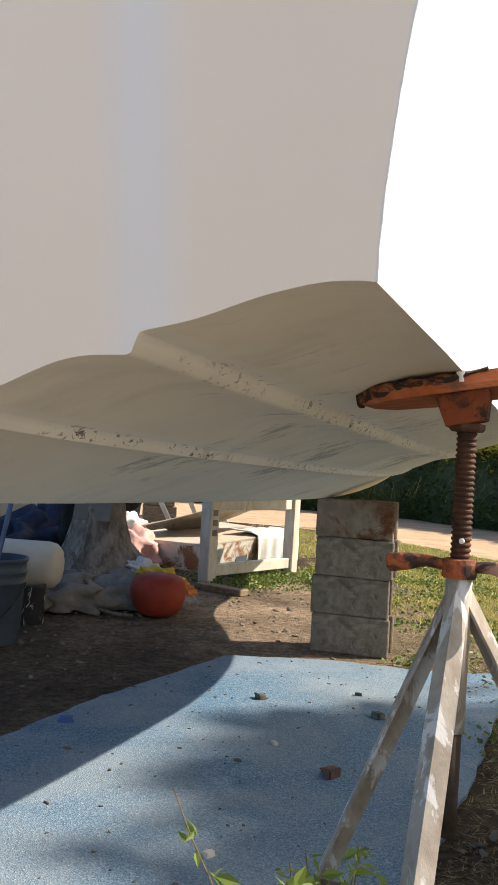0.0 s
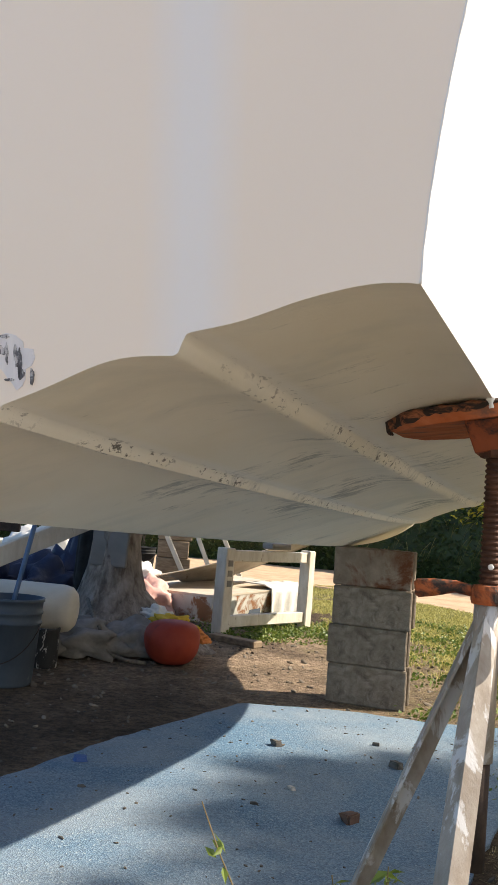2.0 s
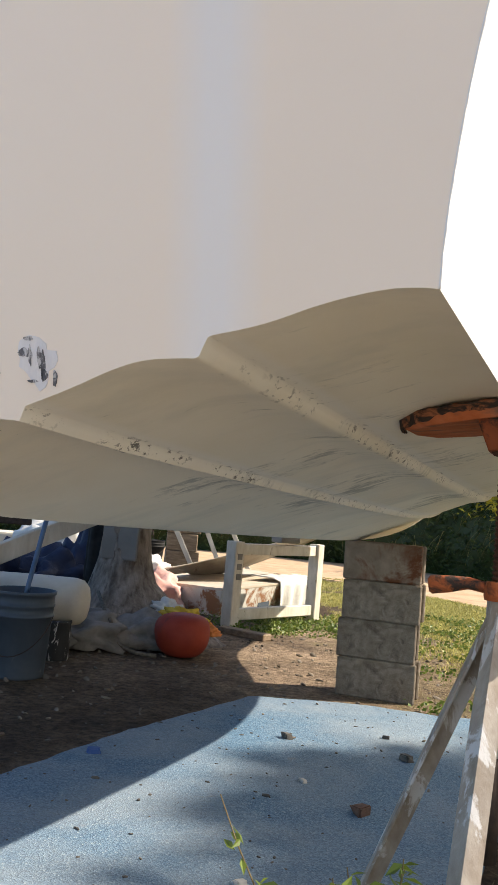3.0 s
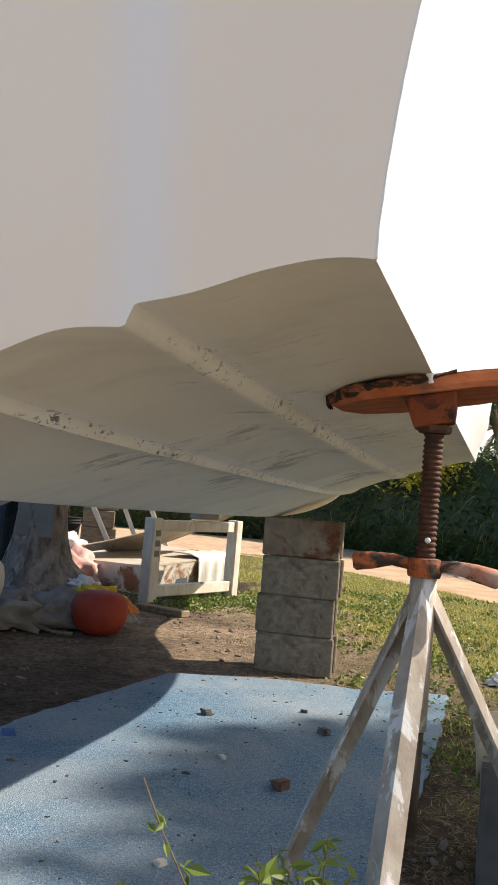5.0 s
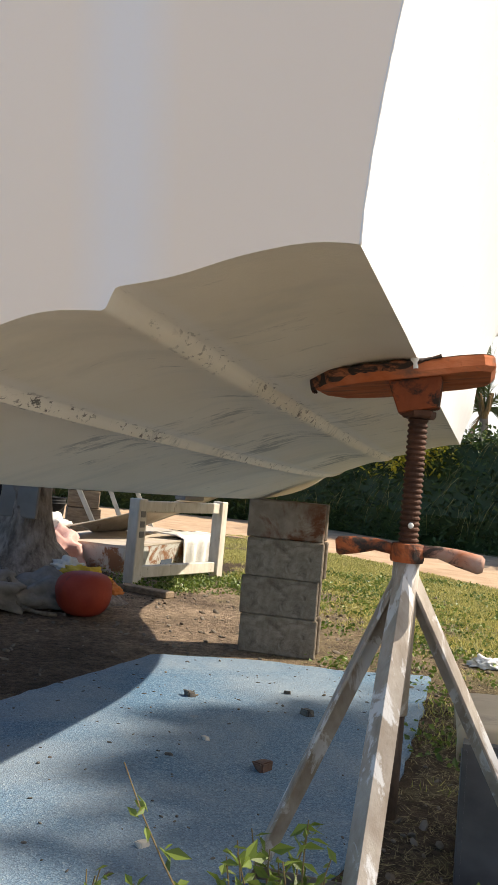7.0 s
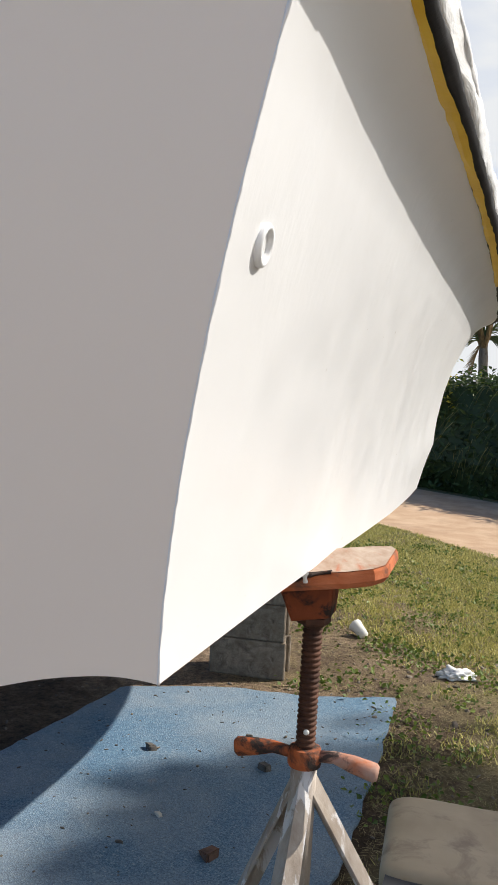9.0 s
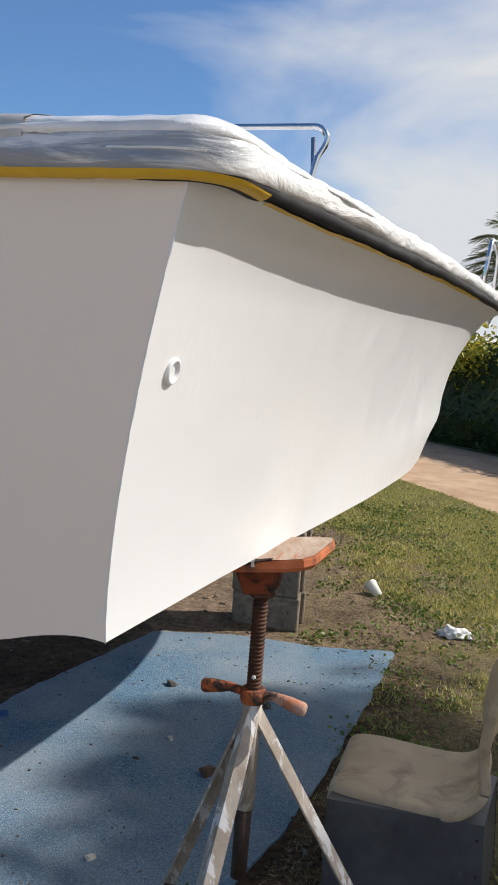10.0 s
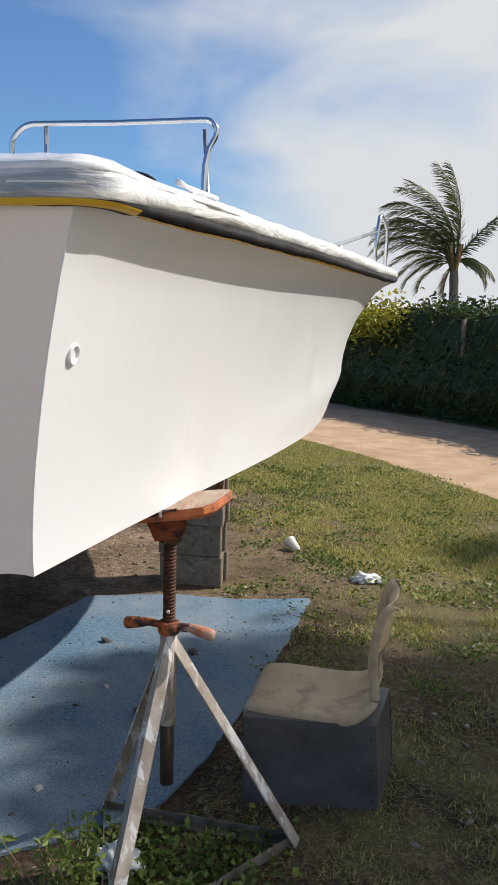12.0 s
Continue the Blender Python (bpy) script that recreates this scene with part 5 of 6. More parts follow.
M_RED = surface("faded_red_buoy", (0.24, 0.022, 0.011), (0.38, 0.05, 0.022), 5, 0.65, 0, 0.4, wear=(0.09, 0.03, 0.025), wear_scale=6, wear_at=0.62, wear_soft=0.15)
M_CLOTH_Y = surface("yellow_cloth", (0.60, 0.36, 0.04), (0.78, 0.55, 0.10), 6, 0.85, 0, 0.2, bump=0.6, bump_dist=0.01, bump_scale=20)
M_CLOTH_O = surface("orange_cloth", (0.62, 0.20, 0.06), (0.75, 0.32, 0.12), 6, 0.85, 0, 0.2)
M_CLOTH_W = surface("pale_cloth", (0.60, 0.57, 0.52), (0.76, 0.74, 0.70), 8, 0.9, 0, 0.2, bump=0.6, bump_dist=0.01, bump_scale=18)
M_CLOTH_P = surface("pink_cloth", (0.55, 0.30, 0.26), (0.72, 0.46, 0.40), 8, 0.9, 0, 0.2, bump=0.6, bump_dist=0.01, bump_scale=18)
M_CLOTH_B = surface("navy_tarp", (0.008, 0.012, 0.032), (0.018, 0.03, 0.075), 5, 0.6, 0, 0.4, bump=0.6, bump_dist=0.02, bump_scale=10)
M_SKIFF = surface("rusty_white_paint", (0.50, 0.48, 0.42), (0.68, 0.66, 0.60), 6, 0.7, 0, 0.3, wear=(0.30, 0.14, 0.07), wear_scale=7, wear_at=0.49, wear_soft=0.1, bump=0.4)
M_DECK = surface("dusty_cream_deck", (0.46, 0.38, 0.29), (0.60, 0.52, 0.42), 6, 0.8, 0, 0.3, wear=(0.34, 0.25, 0.18), wear_scale=4, wear_at=0.6, wear_soft=0.2)
M_WOOD = surface("weathered_wood", (0.17, 0.12, 0.08), (0.34, 0.26, 0.18), 9, 0.9, 0, 0.2, stretch=(1, 5, 5), bump=0.5)
M_CORR = surface("weathered_corrugated_sheet", (0.34, 0.29, 0.23), (0.50, 0.44, 0.36), 5, 0.8, 0, 0.3, wear=(0.22, 0.15, 0.1), wear_scale=5, wear_at=0.6, wear_soft=0.15)
M_PLATE = surface("smooth_grey_plate", (0.17, 0.155, 0.14), (0.24, 0.22, 0.20), 4, 0.7)
M_STUMP = surface("pale_grey_bark", (0.13, 0.10, 0.08), (0.42, 0.365, 0.32), 20, 0.95, 0, 0.2, wear=(0.12, 0.095, 0.08), wear_scale=18, wear_at=0.56, wear_soft=0.12, bump=1.0, bump_dist=0.03, bump_scale=30, stretch=(1, 1, 0.4))
M_TYRE = surface("tyre_rubber", (0.012, 0.012, 0.012), (0.03, 0.03, 0.03), 14, 0.85, 0, 0.3)
M_RIM = surface("dull_steel_rim", (0.035, 0.034, 0.033), (0.08, 0.075, 0.07), 14, 0.6, 0.6)
M_FENDER = surface("galvanised_fender", (0.06, 0.07, 0.085), (0.12, 0.135, 0.15), 8, 0.5, 0.3)
M_ROPE = surface("old_rope", (0.10, 0.085, 0.07), (0.22, 0.19, 0.155), 60, 0.95, 0, 0.1)
M_STEM = surface("brown_stem", (0.12, 0.085, 0.04), (0.22, 0.17, 0.08), 20, 0.8)
build_grass()
build_litter()


def build_cup():
    cup = thing("foam_cup", pose(1.152, 5.20, 0.040, -68, 0, 28), "white foam cup lying on the grass", "cup")
    bm = bmesh.new()
    lathe(bm, [(0.0, -0.05), (0.028, -0.05), (0.040, 0.046), (0.043, 0.049), (0.043, 0.054), (0.038, 0.054), (0.026, -0.044), (0.0, -0.044)], 24)
    part("cup_wall", bm, M_CUP, cup, smooth=True)


def crumple(name, x, y, z, sx, sy, sz, seed, material, label, category, freq=2.2, amp=0.45):
    """A crumpled soft heap."""
    bm = bmesh.new()
    bmesh.ops.create_icosphere(bm, subdivisions=4, radius=1.0)
    for v in bm.verts:
        p = v.co.copy()
        f = 1 + amp * noise.noise(p * freq + Vector((seed, 0, 0))) + 0.5 * amp * abs(noise.noise(p * freq * 2.7 + Vector((0, seed, 0))))
        v.co = Vector((p.x * f * sx, p.y * f * sy, max(-0.35, p.z) * f * sz))
    low = min(v.co.z for v in bm.verts)
    bmesh.ops.translate(bm, vec=(x, y, z - low), verts=bm.verts)
    return tagged(part(name, bm, material, smooth=True), label, category)


build_cup()
crumple("plastic_bag", 1.56, 4.5, 0.0, 0.075, 0.05, 0.03, 3.1, M_BAG, "crumpled thin white plastic bag on the grass", "plastic bag", 3.0, 0.8)
crumple("tissue", 0.27, 1.62, 0.0, 0.06, 0.05, 0.05, 5.7, M_BAG, "crumpled white tissue beside the jack stand", "tissue", 3.0, 0.7)


def build_plant(x, y, h, seed, spread, leafn, size, label, bend=None):
    plant = thing("weed_plant", pose(x, y, 0), label, "weed")
    rng = random.Random(seed)
    tips = []
    for k in range(spread):
        a = rng.uniform(0, 6.28)
        lean = rng.uniform(0.02, 0.13)
        hh = h * rng.uniform(0.6, 1.0) if k else h
        pts = [(lean * (t ** 1.4) * math.cos(a) + rng.gauss(0, 0.003), lean * (t ** 1.4) * math.sin(a) + rng.gauss(0, 0.003), hh * t) for t in np.linspace(0, 1, 8)]
        if bend:
            pts = [(bend * t + 0.012 * math.sin(t * 5), 0.01 * math.sin(t * 7), hh * t) for t in np.linspace(0, 1, 8)]
        bm = bmesh.new()
        tube(bm, pts, [0.0028 - 0.00025 * i for i in range(8)], 6)
        part("stem", bm, M_STEM, plant)
        tips.append(pts)
    spots = []
    for pts in tips:
        for _ in range(leafn):
            t = (rng.uniform(0.6, 0.9) if bend else rng.uniform(0.4, 1.0)) * 7
            i = min(int(t), 6)
            p = Vector(pts[i]).lerp(Vector(pts[i + 1]), t - i)
            spots.append(p + Vector((rng.gauss(0, 0.008), rng.gauss(0, 0.008), 0)))
    for p in spots:
        v, f = leaves([p], size, rng.randrange(10 ** 6), 0.42)
        raw("leaf", v, f, M_WEED, plant)


build_plant(0.222, 1.30, 0.385, 4, 8, 22, 0.034, "leafy green weed growing by the jack stand")
build_plant(0.175, 1.33, 0.35, 5, 7, 20, 0.032, "leafy green weed growing by the jack stand")
build_plant(0.178, 1.28, 0.463, 9, 1, 12, 0.034, "thin sprig of weed at the mat's edge", -0.222)
build_plant(-0.105, 1.28, 0.305, 15, 6, 13, 0.024, "low leafy weed at the mat's edge")
build_plant(0.085, 1.40, 0.24, 17, 6, 15, 0.028, "low leafy weed at the mat's edge")


# ---- yard clutter under and behind the boat ----
def build_trailer():
    tr = thing("boat_trailer", pose(-1.79, 3.97, 0, 0, 0, 14), "old boat trailer with a black tyre and grey fender", "trailer")
    wheel = part("wheel", wheel_tyre(), M_TYRE, tr, "black tyre", smooth=True)
    wheel.matrix_local = pose(0, 0, 0.27, 90, 0, 0)
    bm = bmesh.new()
    lathe(bm, [(0.0, 0.035), (0.05, 0.035), (0.06, 0.02), (0.11, 0.02), (0.135, 0.05), (0.15, 0.085), (0.16, 0.085), (0.16, -0.08), (0.0, -0.08)], 32)
    part("rim", bm, M_RIM, wheel, "dull steel rim", smooth=True)
    for k in range(5):
        bm = bmesh.new()
        a = k * 2 * math.pi / 5
        lathe(bm, [(0.009, 0.02), (0.009, 0.04), (0.0, 0.042)], 6, pose(0.08 * math.cos(a), 0.08 * math.sin(a), 0.0))
        part("wheel_nut", bm, M_RIM, wheel)
    bm = bmesh.new()
    rings = []
    for a in np.linspace(38, 150, 18):
        c, s2 = math.cos(radians(a)), math.sin(radians(a))
        rings.append([(r * c, y, 0.27 + r * s2) for r, y in ((0.30, 0.13), (0.315, 0.11), (0.32, -0.1), (0.31, -0.125), (0.285, -0.135), (0.284, -0.131), (0.305, -0.121), (0.314, -0.1), (0.309, 0.108), (0.296, 0.128))])
    loft(bm, rings, True)
    part("fender", bm, M_FENDER, tr, "grey steel fender", smooth=True)
    for x, y, z, lx, ly, lz in ((-0.45, 0.35, 0.60, 1.1, 0.07, 0.08), (0.1, 0.9, 0.27, 0.06, 1.7, 0.06), (0.06, 0.42, 0.3, 0.05, 0.05, 0.4), (-0.2, 1.1, 0.68, 1.0, 0.06, 0.07)):
        bm = bmesh.new()
        block(bm, lx, ly, lz, pose(x, y, z), 0.006)
        part("frame_rail", bm, M_STEEL_DARK, tr, "dark rusty frame rail")


def wheel_tyre():
    bm = bmesh.new()
    lathe(bm, [(0.158, -0.075), (0.175, -0.088), (0.22, -0.093), (0.25, -0.085), (0.267, -0.06), (0.27, 0.0), (0.267, 0.06), (0.25, 0.085), (0.22, 0.093), (0.175, 0.088), (0.158, 0.075)], 40)
    return bm


def build_bucket(x, y, z, r, h, material, name, label, pole=None):
    b = thing(name, pose(x, y, z), label, "bucket")
    bm = bmesh.new()
    prof = [(0.0, 0.0), (r * 0.84, 0.0), (r * 0.86, 0.01), (r * 0.955, h * 0.70), (r * 1.0, h * 0.705), (r * 1.0, h * 0.73), (r * 0.965, h * 0.735), (r * 0.975, h * 0.82), (r * 1.01, h * 0.825), (r * 1.01, h * 0.85), (r * 0.98, h * 0.855),
            (r * 0.985, h * 0.96), (r * 1.03, h * 0.965), (r * 1.03, h), (r * 0.96, h), (r * 0.83, 0.012), (0.0, 0.012)]
    lathe(bm, prof, 36)
    part("bucket_body", bm, material, b, smooth=True)
    bm = bmesh.new()
    tube(bm, [(r * 1.03 * math.cos(a), -r * 1.03 * math.sin(a), h * 0.72 - 0.45 * h * math.sin(a)) for a in np.linspace(0, math.pi, 18)], 0.0025, 6)
    part("wire_handle", bm, M_STEEL_DARK, b, "thin wire handle")
    return b


def build_clutter():
    build_trailer()
    build_bucket(-1.39, 4.11, 0, 0.155, 0.41, M_BUCKET, "bucket", "grey-blue plastic bucket holding a blue pole")
    bm = bmesh.new()
    tube(bm, [(-1.435, 4.09, 0.03), (-1.295, 4.11, 0.86)], 0.012, 10)
    tagged(part("pole", bm, M_POLE, smooth=True), "blue painted pole leaning in the bucket", "pole")
    # cream bolster
    bm = bmesh.new()
    prof = [(0.0, 0.0), (0.05, 0.002), (0.09, 0.012), (0.12, 0.04), (0.131, 0.085), (0.134, 0.3), (0.131, 0.52), (0.12, 0.56), (0.05, 0.585), (0.0, 0.586)]
    lathe(bm, prof, 28, pose(-1.24, 4.72, 0.30, 0, -90, 6))
    bol = tagged(part("boat_fender", bm, M_CREAM, smooth=True), "cream cylindrical boat fender lying on sacks", "boat fender")
    bm = bmesh.new()
    lathe(bm, [(0.0, 0.0), (0.075, 0.0), (0.078, 0.008), (0.076, 0.19), (0.080, 0.20), (0.078, 0.21), (0.07, 0.21), (0.07, 0.02), (0.0, 0.02)], 24, pose(-1.37, 4.6, 0))
    tagged(part("paint_can", bm, M_SPLAT, smooth=True), "black can splattered with white paint", "paint can")
    # sacks
    crumple("sack", -1.36, 5.06, 0.0, 0.28, 0.16, 0.12, 1.0, M_SACK, "slumped grey sack against the stump", "sack", 2.4, 0.55)
    crumple("sack", -1.02, 5.22, 0.0, 0.26, 0.14, 0.12, 2.0, M_SACK, "slumped grey sack against the stump", "sack", 2.4, 0.55)
    crumple("sack", -1.35, 5.20, 0.09, 0.15, 0.12, 0.07, 6.0, M_SACK, "folded grey sack on top of another", "sack", 1.9, 0.5)
    crumple("sack", -1.62, 4.85, 0.0, 0.22, 0.15, 0.11, 4.0, M_SACK, "slumped grey sack under the boat fender", "sack", 1.6, 0.4)
    bm = bmesh.new()
    pts = [(-1.36, 5.30, 0.30), (-1.25, 5.12, 0.20), (-1.2, 5.06, 0.17), (-1.17, 5.04, 0.10), (-1.12, 4.98, 0.04), (-1.0, 4.95, 0.015), (-0.88, 4.93, 0.014)]
    tube(bm, pts, 0.012, 8)
    tagged(part("rope", bm, M_ROPE, smooth=True), "old grey rope tied round the sacks", "rope")
    # stump
    bm = bmesh.new()
    rings = []
    for z, r in ((0, 0.42), (0.06, 0.38), (0.14, 0.32), (0.24, 0.26), (0.36, 0.21), (0.5, 0.17), (0.66, 0.155), (0.85, 0.165), (1.0, 0.17)):
        ring = []
        for k in range(40):
            a = 2 * math.pi * k / 40
            root = 0.10 * max(0, 1 - z / 0.35) * math.sin(a * 4 + 0.6)
            rr = r * (1 + root) + 0.014 * noise.noise(Vector((math.cos(a) * 3, math.sin(a) * 3, z * 3))) + 0.008 * noise.noise(Vector((math.cos(a) * 9, math.sin(a) * 9, z * 5)))
            ring.append((-1.28 + rr * math.cos(a) + 0.75 * max(0, 0.34 - z) * max(0.0, math.cos(a)) ** 1.5, 5.58 + rr * math.sin(a), z))
        rings.append(ring)
    vs = loft(bm, rings, True)
    bm.faces.new(vs[-1])
    st = thing("tree_stump", pose(0, 0, 0), "gnarled grey tree stump with a flared base", "tree stump")
    part("trunk", bm, M_STUMP, st, smooth=True)
    bm = bmesh.new()
    block(bm, 0.25, 0.03, 0.30, pose(-1.285, 5.425, 0.50, -4, 0, -10), 0.014, 2)
    part("plate", bm, M_PLATE, st, "smooth grey plate")
    # buoy and cloths
    bm = bmesh.new()
    bmesh.ops.create_uvsphere(bm, u_segments=32, v_segments=18, radius=1.0)
    for v in bm.verts:
        q = v.co
        h = math.hypot(q.x, q.y)
        grow = 1 / max(1e-6, (h ** 3.2 + abs(q.z) ** 3.2) ** (1 / 3.2))
        q = q * grow
        taper = (1.0 if q.z > 0 else 1 + 0.16 * q.z) * (1 + 0.06 * noise.noise(q * 1.5)) * (1 + 0.012 * math.cos(8 * math.atan2(q.y, q.x)))
        v.co = Vector((q.x * 0.164 * taper, q.y * 0.155 * taper, q.z * 0.126))
    bmesh.ops.translate(bm, vec=(-0.762, 5.06, 0.128), verts=bm.verts)
    tagged(part("buoy", bm, M_RED, smooth=True), "faded red round buoy, slightly deflated, on the soil", "buoy")
    crumple("yellow_cloth", -0.83, 5.30, 0.17, 0.13, 0.06, 0.05, 7.0, M_CLOTH_Y, "crumpled yellow cloth behind the red buoy", "cloth", 2.6, 0.7)
    crumple("orange_cloth", -0.67, 5.31, 0.10, 0.08, 0.05, 0.045, 8.0, M_CLOTH_O, "orange cloth behind the red buoy", "cloth", 2.4, 0.6)
    crumple("pale_cloth", -0.95, 5.44, 0.18, 0.09, 0.07, 0.06, 9.0, M_CLOTH_W, "pale cloth heaped beside the stump", "cloth", 2.6, 0.7)
    for x, y, z, sx, sy, sz, sd in ((-1.95, 6.05, 0.0, 0.34, 0.3, 0.30, 11.0), (-1.72, 6.25, 0.05, 0.24, 0.22, 0.34, 12.0), (-2.35, 5.9, 0.0, 0.35, 0.3, 0.33, 13.0)):
        crumple("crumpled_tarp", x, y, z, sx, sy, sz, sd, M_CLOTH_B, "bundled navy blue tarpaulin", "tarpaulin", 2.6, 0.6)
    crumple("pale_cloth", -2.15, 6.85, 0.0, 0.4, 0.3, 0.46, 14.0, M_CLOTH_W, "heap of pale cloth in the sun", "cloth", 2.2, 0.5)
    crumple("pink_cloth", -1.42, 7.25, 0.0, 0.22, 0.2, 0.19, 15.0, M_CLOTH_P, "crumpled pink cloth lying on the old skiff", "cloth", 2.4, 0.6)
    crumple("pale_cloth", -1.55, 7.5, 0.2, 0.16, 0.14, 0.13, 16.0, M_CLOTH_W, "pale printed cloth on the old skiff", "cloth", 2.4, 0.5)
    # dark hanging cloth
    crumple("dark_cloth", -1.52, 5.75, 0.3, 0.07, 0.06, 0.42, 18.0, M_TYRE, "black cloth hanging beside the stump", "cloth", 1.6, 0.3)
    # beam
    bm = bmesh.new()
    a, b = Vector((-2.2, 4.55, 0.30)), Vector((-1.45, 5.62, 0.80))
    d = (b - a)
    m = Matrix.Translation((a + b) / 2) @ d.to_track_quat("X", "Z").to_matrix().to_4x4()
    block(bm, d.length, 0.05, 0.12, m @ pose(0, 0, -0.06), 0.005)
    tagged(part("beam", bm, M_WHITE_WOOD), "pale painted wooden beam leaning on the trailer", "beam")
    # frame
    fr = thing("timber_rack", pose(-0.70, 6.44, 0, 0, 0, 57.0), "white weathered rectangular timber rack standing on the soil", "timber rack")
    L = 1.15
    for x, w in ((0.045, 0.10), (L - 0.045, 0.085)):
        bm = bmesh.new()
        block(bm, w, 0.10, 0.645, pose(x, 0, 0), 0.006)
        part("post", bm, M_WHITE_WOOD, fr)
    for z, h in ((0.545, 0.085), (0.055, 0.085)):
        bm = bmesh.new()
        block(bm, L - 0.19, 0.06, h, pose(L / 2, 0.0, z), 0.005)
        part("rail", bm, M_WHITE_WOOD, fr)
    for i in range(3):
        bm = bmesh.new()
        block(bm, 0.05, 0.004, 0.045, pose(0.045, -0.0525, 0.36 + 0.075 * i), 0)
        part("stencil_mark", bm, M_PLATE, fr, "dark worn stencil mark")
    bm = bmesh.new()
    block(bm, 0.22, 0.12, 0.05, pose(-0.34, 7.0, 0.645, 0, 0, 50), 0.015, 2)
    tagged(part("grey_case", bm, M_PLATE, smooth=False), "small grey case lying on the wooden frame", "case")
    bm = bmesh.new()
    block(bm, 0.42, 0.10, 0.045, pose(-0.52, 6.12, 0, 0, 0, -32), 0.006)
    tagged(part("plank", bm, M_WOOD), "weathered plank lying on the soil", "plank")
    bm = bmesh.new()
    block(bm, 0.5, 0.09, 0.04, pose(0.35, 7.0, 0, 0, 0, -25), 0.006)
    tagged(part("plank", bm, M_WOOD), "weathered plank lying in the grass", "plank")
    # old skiff
    sk = thing("old_skiff", pose(0, 0, 0), "derelict low skiff with rusty white sides and dusty deck", "skiff")
    base = [(-1.62, 7.55), (-0.84, 7.03), (-0.22, 8.1), (-0.95, 8.9)]
    tops = [(-1.65, 7.55, 0.20), (-0.82, 6.99, 0.235), (-0.15, 8.1, 0.29), (-0.95, 8.95, 0.28)]
    bm = bmesh.new()
    loft(bm, [[(x, y, 0) for x, y in base], [(x, y, z - 0.02) for x, y, z in tops]], True)
    part("hull_side", bm, M_SKIFF, sk)
    bm = bmesh.new()
    vs = loft(bm, [[(x, y, z - 0.022) for x, y, z in tops], [(x * 1.02 + 0.02, y * 1.002 - 0.01, z) for x, y, z in tops]], True)
    bm.faces.new(vs[1])
    bm.faces.new(vs[0][::-1])
    part("deck", bm, M_DECK, sk, "dusty cream deck")
    bm = bmesh.new()
    block(bm, 0.16, 0.012, 0.2, pose(-0.53, 7.53, 0.01, 0, 0, 59), 0.003)
    part("hatch", bm, M_BUCKET, sk, "blue-grey hatch")
    # striped cloth over the skiff's corner
    bm = bmesh.new()
    rings = []
    for u in np.linspace(0, 1, 22):
        x0, y0 = -0.46 + 0.34 * u, 7.68 + 0.52 * u
        ring = []
        for v in np.linspace(0, 1, 14):
            wv = 0.018 * math.sin(u * 26 + v * 2)
            if v < 0.5:
                ring.append((x0 - 0.45 * (0.5 - v), y0 + 0.28 * (0.5 - v), 0.30 + 0.008 * math.sin(u * 20)))
            else:
                ring.append((x0 + 0.05 + wv * (v - 0.4) * 2, y0 - 0.03 - wv * 0.5, 0.30 - 0.56 * (v - 0.5)))
        rings.append(ring)
    loft(bm, rings)
    ob = part("striped_cloth", bm, M_CLOTH_W, smooth=True)
    ob.modifiers.new("thick", "SOLIDIFY").thickness = 0.006
    tagged(ob, "pale striped cloth draped over the skiff's corner", "cloth")
    # corrugated sheet
    bm = bmesh.new()
    rings = []
    for u in np.linspace(0, 1, 60):
        ring = []
        for v in np.linspace(0, 1, 10):
            x = -1.5 + 1.12 * u + 0.25 * v
            y = 7.35 + 0.35 * u + 0.85 * v
            z = 0.30 + 0.36 * u ** 1.3 - 0.10 * v * (1 - u) + 0.05 * math.sin(v * 3.1) + 0.010 * math.sin(v * 60 + u * 4)
            ring.append((x, y, z))
        rings.append(ring)
    loft(bm, rings)
    ob = part("corrugated_sheet", bm, M_CORR, smooth=True)
    ob.modifiers.new("thick", "SOLIDIFY").thickness = 0.008
    tagged(ob, "warped weathered sheet leaning between skiff and frame", "sheet")
    # things behind
    build_bucket(-1.76, 8.42, 0.30, 0.13, 0.21, M_TYRE, "black_bucket", "black bucket hanging on a chain in the sun")
    bm = bmesh.new()
    for k in range(9):
        z = 0.55 + 0.035 * k
        ang = 90 * (k % 2)
        tube(bm, [(-1.76 + 0.012 * math.cos(a) * math.cos(radians(ang)), 8.42 + 0.012 * math.cos(a) * math.sin(radians(ang)), z + 0.024 * math.sin(a)) for a in np.linspace(0, 6.28, 10)], 0.004, 5, False)
    tagged(part("chain", bm, M_STEEL_DARK), "dark steel chain holding the black bucket", "chain")
    col = thing("wood_column", pose(-1.66, 9.45, 0, 0, 0, 12), "column of stacked brown timber blocks", "timber stack")
    for i in range(4):
        bm = bmesh.new()
        block(bm, 0.34 + 0.02 * (i % 2), 0.3, 0.185, pose(0.01 * (i % 2), 0, 0.19 * i, 0, 0, 3 * (i % 2)), 0.008)
        part("timber_block", bm, M_WOOD, col)
    tre = thing("trestle", pose(0, 0, 0), "white wooden trestle legs behind the old skiff", "trestle")
    for a, b in (((-1.30, 8.93, 0.0), (-1.68, 8.90, 0.72)), ((-1.03, 9.02, 0.0), (-1.36, 8.95, 0.74)), ((-0.72, 9.05, 0.0), (-1.10, 8.98, 0.76))):
        d = Vector(b) - Vector(a)
        bm = bmesh.new()
        block(bm, 0.075, 0.045, d.length, Matrix.Translation(a) @ d.to_track_quat("Z", "Y").to_matrix().to_4x4(), 0.004)
        part("leg", bm, M_WHITE_WOOD, tre)
    bm = bmesh.new()
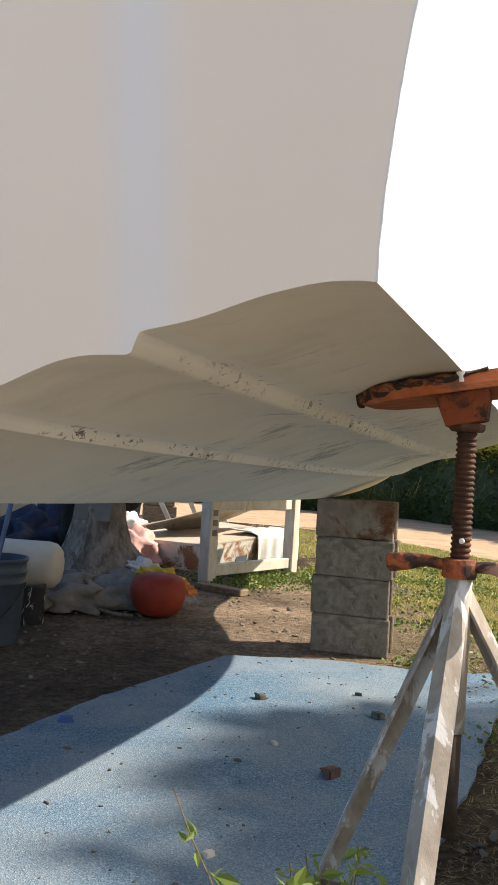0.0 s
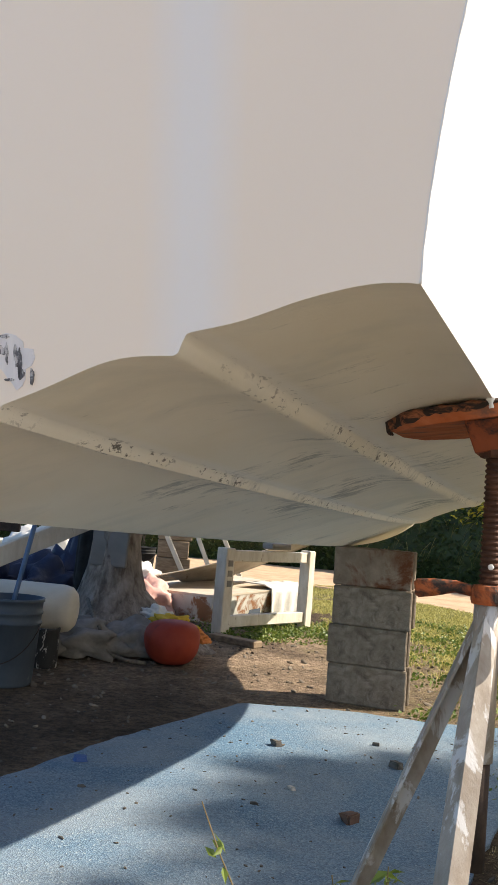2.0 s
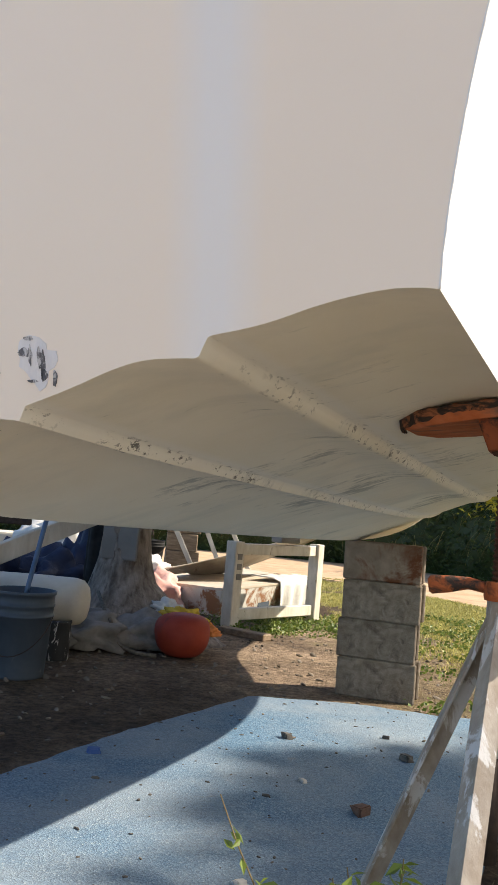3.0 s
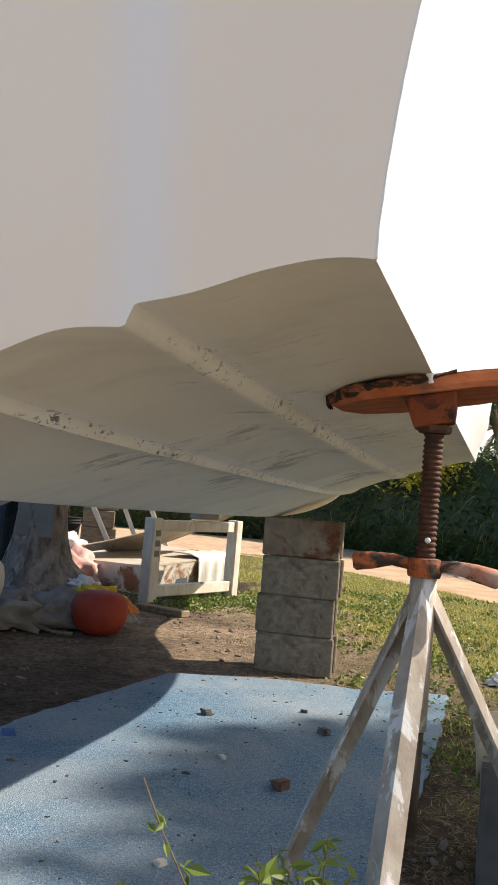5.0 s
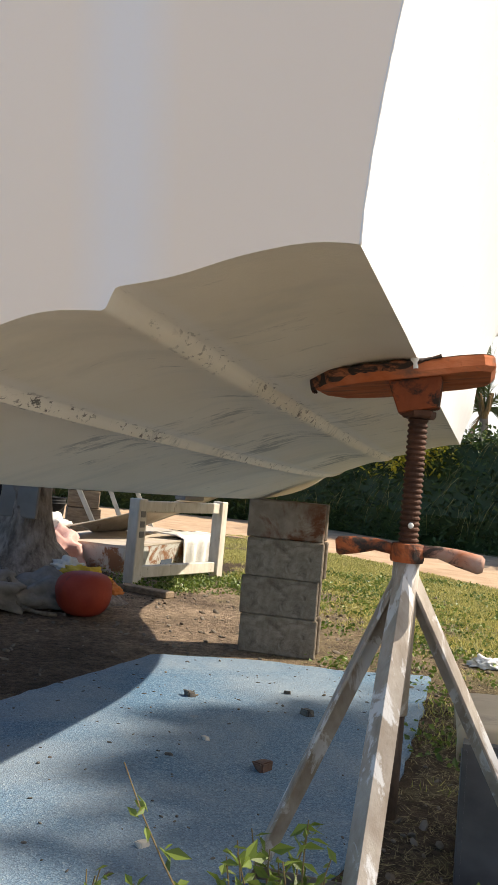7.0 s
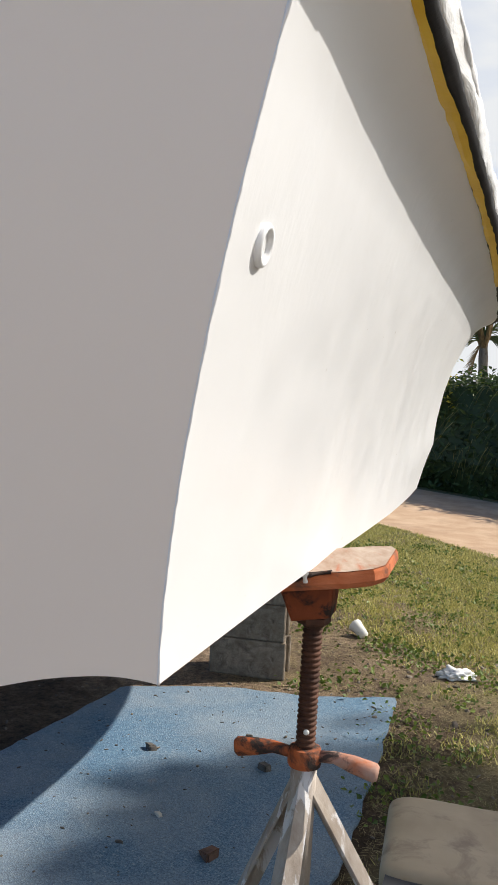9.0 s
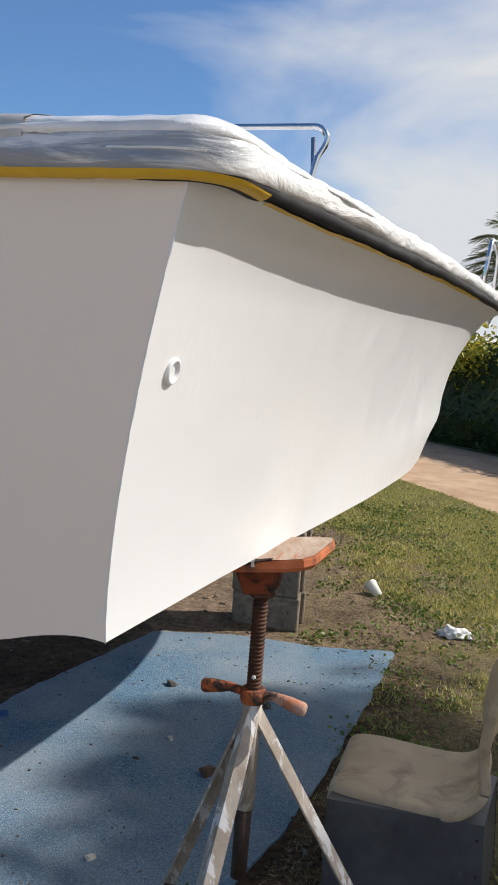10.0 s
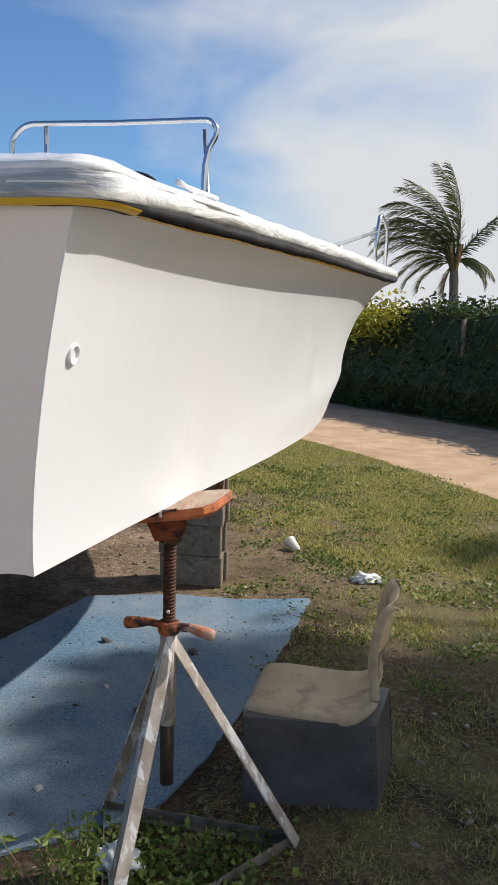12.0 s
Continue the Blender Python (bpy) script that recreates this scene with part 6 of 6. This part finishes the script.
    d = Vector((-1.10, 8.98, 0.76)) - Vector((-1.68, 8.9, 0.72))
    block(bm, d.length + 0.2, 0.09, 0.06, Matrix.Translation((-1.39, 8.94, 0.74)) @ pose(0, 0, 0, 0, -3, 8), 0.004)
    part("top_rail", bm, M_WHITE_WOOD, tre)
    for x, y, lx, ly, lz, rz in ((-2.9, 7.75, 0.5, 0.4, 0.5, 12), (-3.5, 7.9, 0.5, 0.4, 0.42, -8), (-2.5, 8.6, 0.4, 0.35, 0.55, 20)):
        bm = bmesh.new()
        block(bm, lx, ly, lz, pose(x, y, 0, 0, 0, rz), 0.02, 2)
        tagged(part("crate", bm, M_CREAM), "cream plastic crate among the yard clutter", "crate")


YARD = pose(-0.105, -0.06, 0, 0, 0, -2.52)
placed = set(scene.objects)
build_clutter()
for ob in list(scene.objects):
    if ob not in placed and ob.parent is None:
        ob.matrix_basis = YARD @ ob.matrix_basis


# ---- beyond the hedge ----
def build_house():
    house = thing("house", pose(6.5, 28.5, 0, 0, 0, -6), "low distant house with a pale grey roof behind the hedge", "house")
    bm = bmesh.new()
    block(bm, 3.0, 3.0, 1.75, pose(0, 0, 0), 0.0)
    part("wall", bm, M_CREAM, house)
    bm = bmesh.new()
    loft(bm, [[(-1.75, -1.8, 1.72), (-1.75, 0, 2.05), (-1.75, 1.8, 1.72)], [(1.75, -1.8, 1.72), (1.75, 0, 2.05), (1.75, 1.8, 1.72)]])
    ob = part("roof", bm, M_CLOTH_W, house, "pale grey sheet roof")
    ob.modifiers.new("thick", "SOLIDIFY").thickness = 0.08
    for x in (-0.8, 0.7):
        bm = bmesh.new()
        block(bm, 0.7, 0.06, 0.7, pose(x, -1.52, 0.8), 0.01)
        part("window", bm, M_PLATE, house)


build_house()
bm_post = bmesh.new()
tube(bm_post, [(4.62, 13.05, 0.0), (4.60, 12.98, 0.9), (4.58, 13.0, 1.65)], [0.05, 0.045, 0.04], 8)
tagged(part("fence_post", bm_post, M_WOOD, smooth=True), "weathered wooden fence post in the hedge", "post")
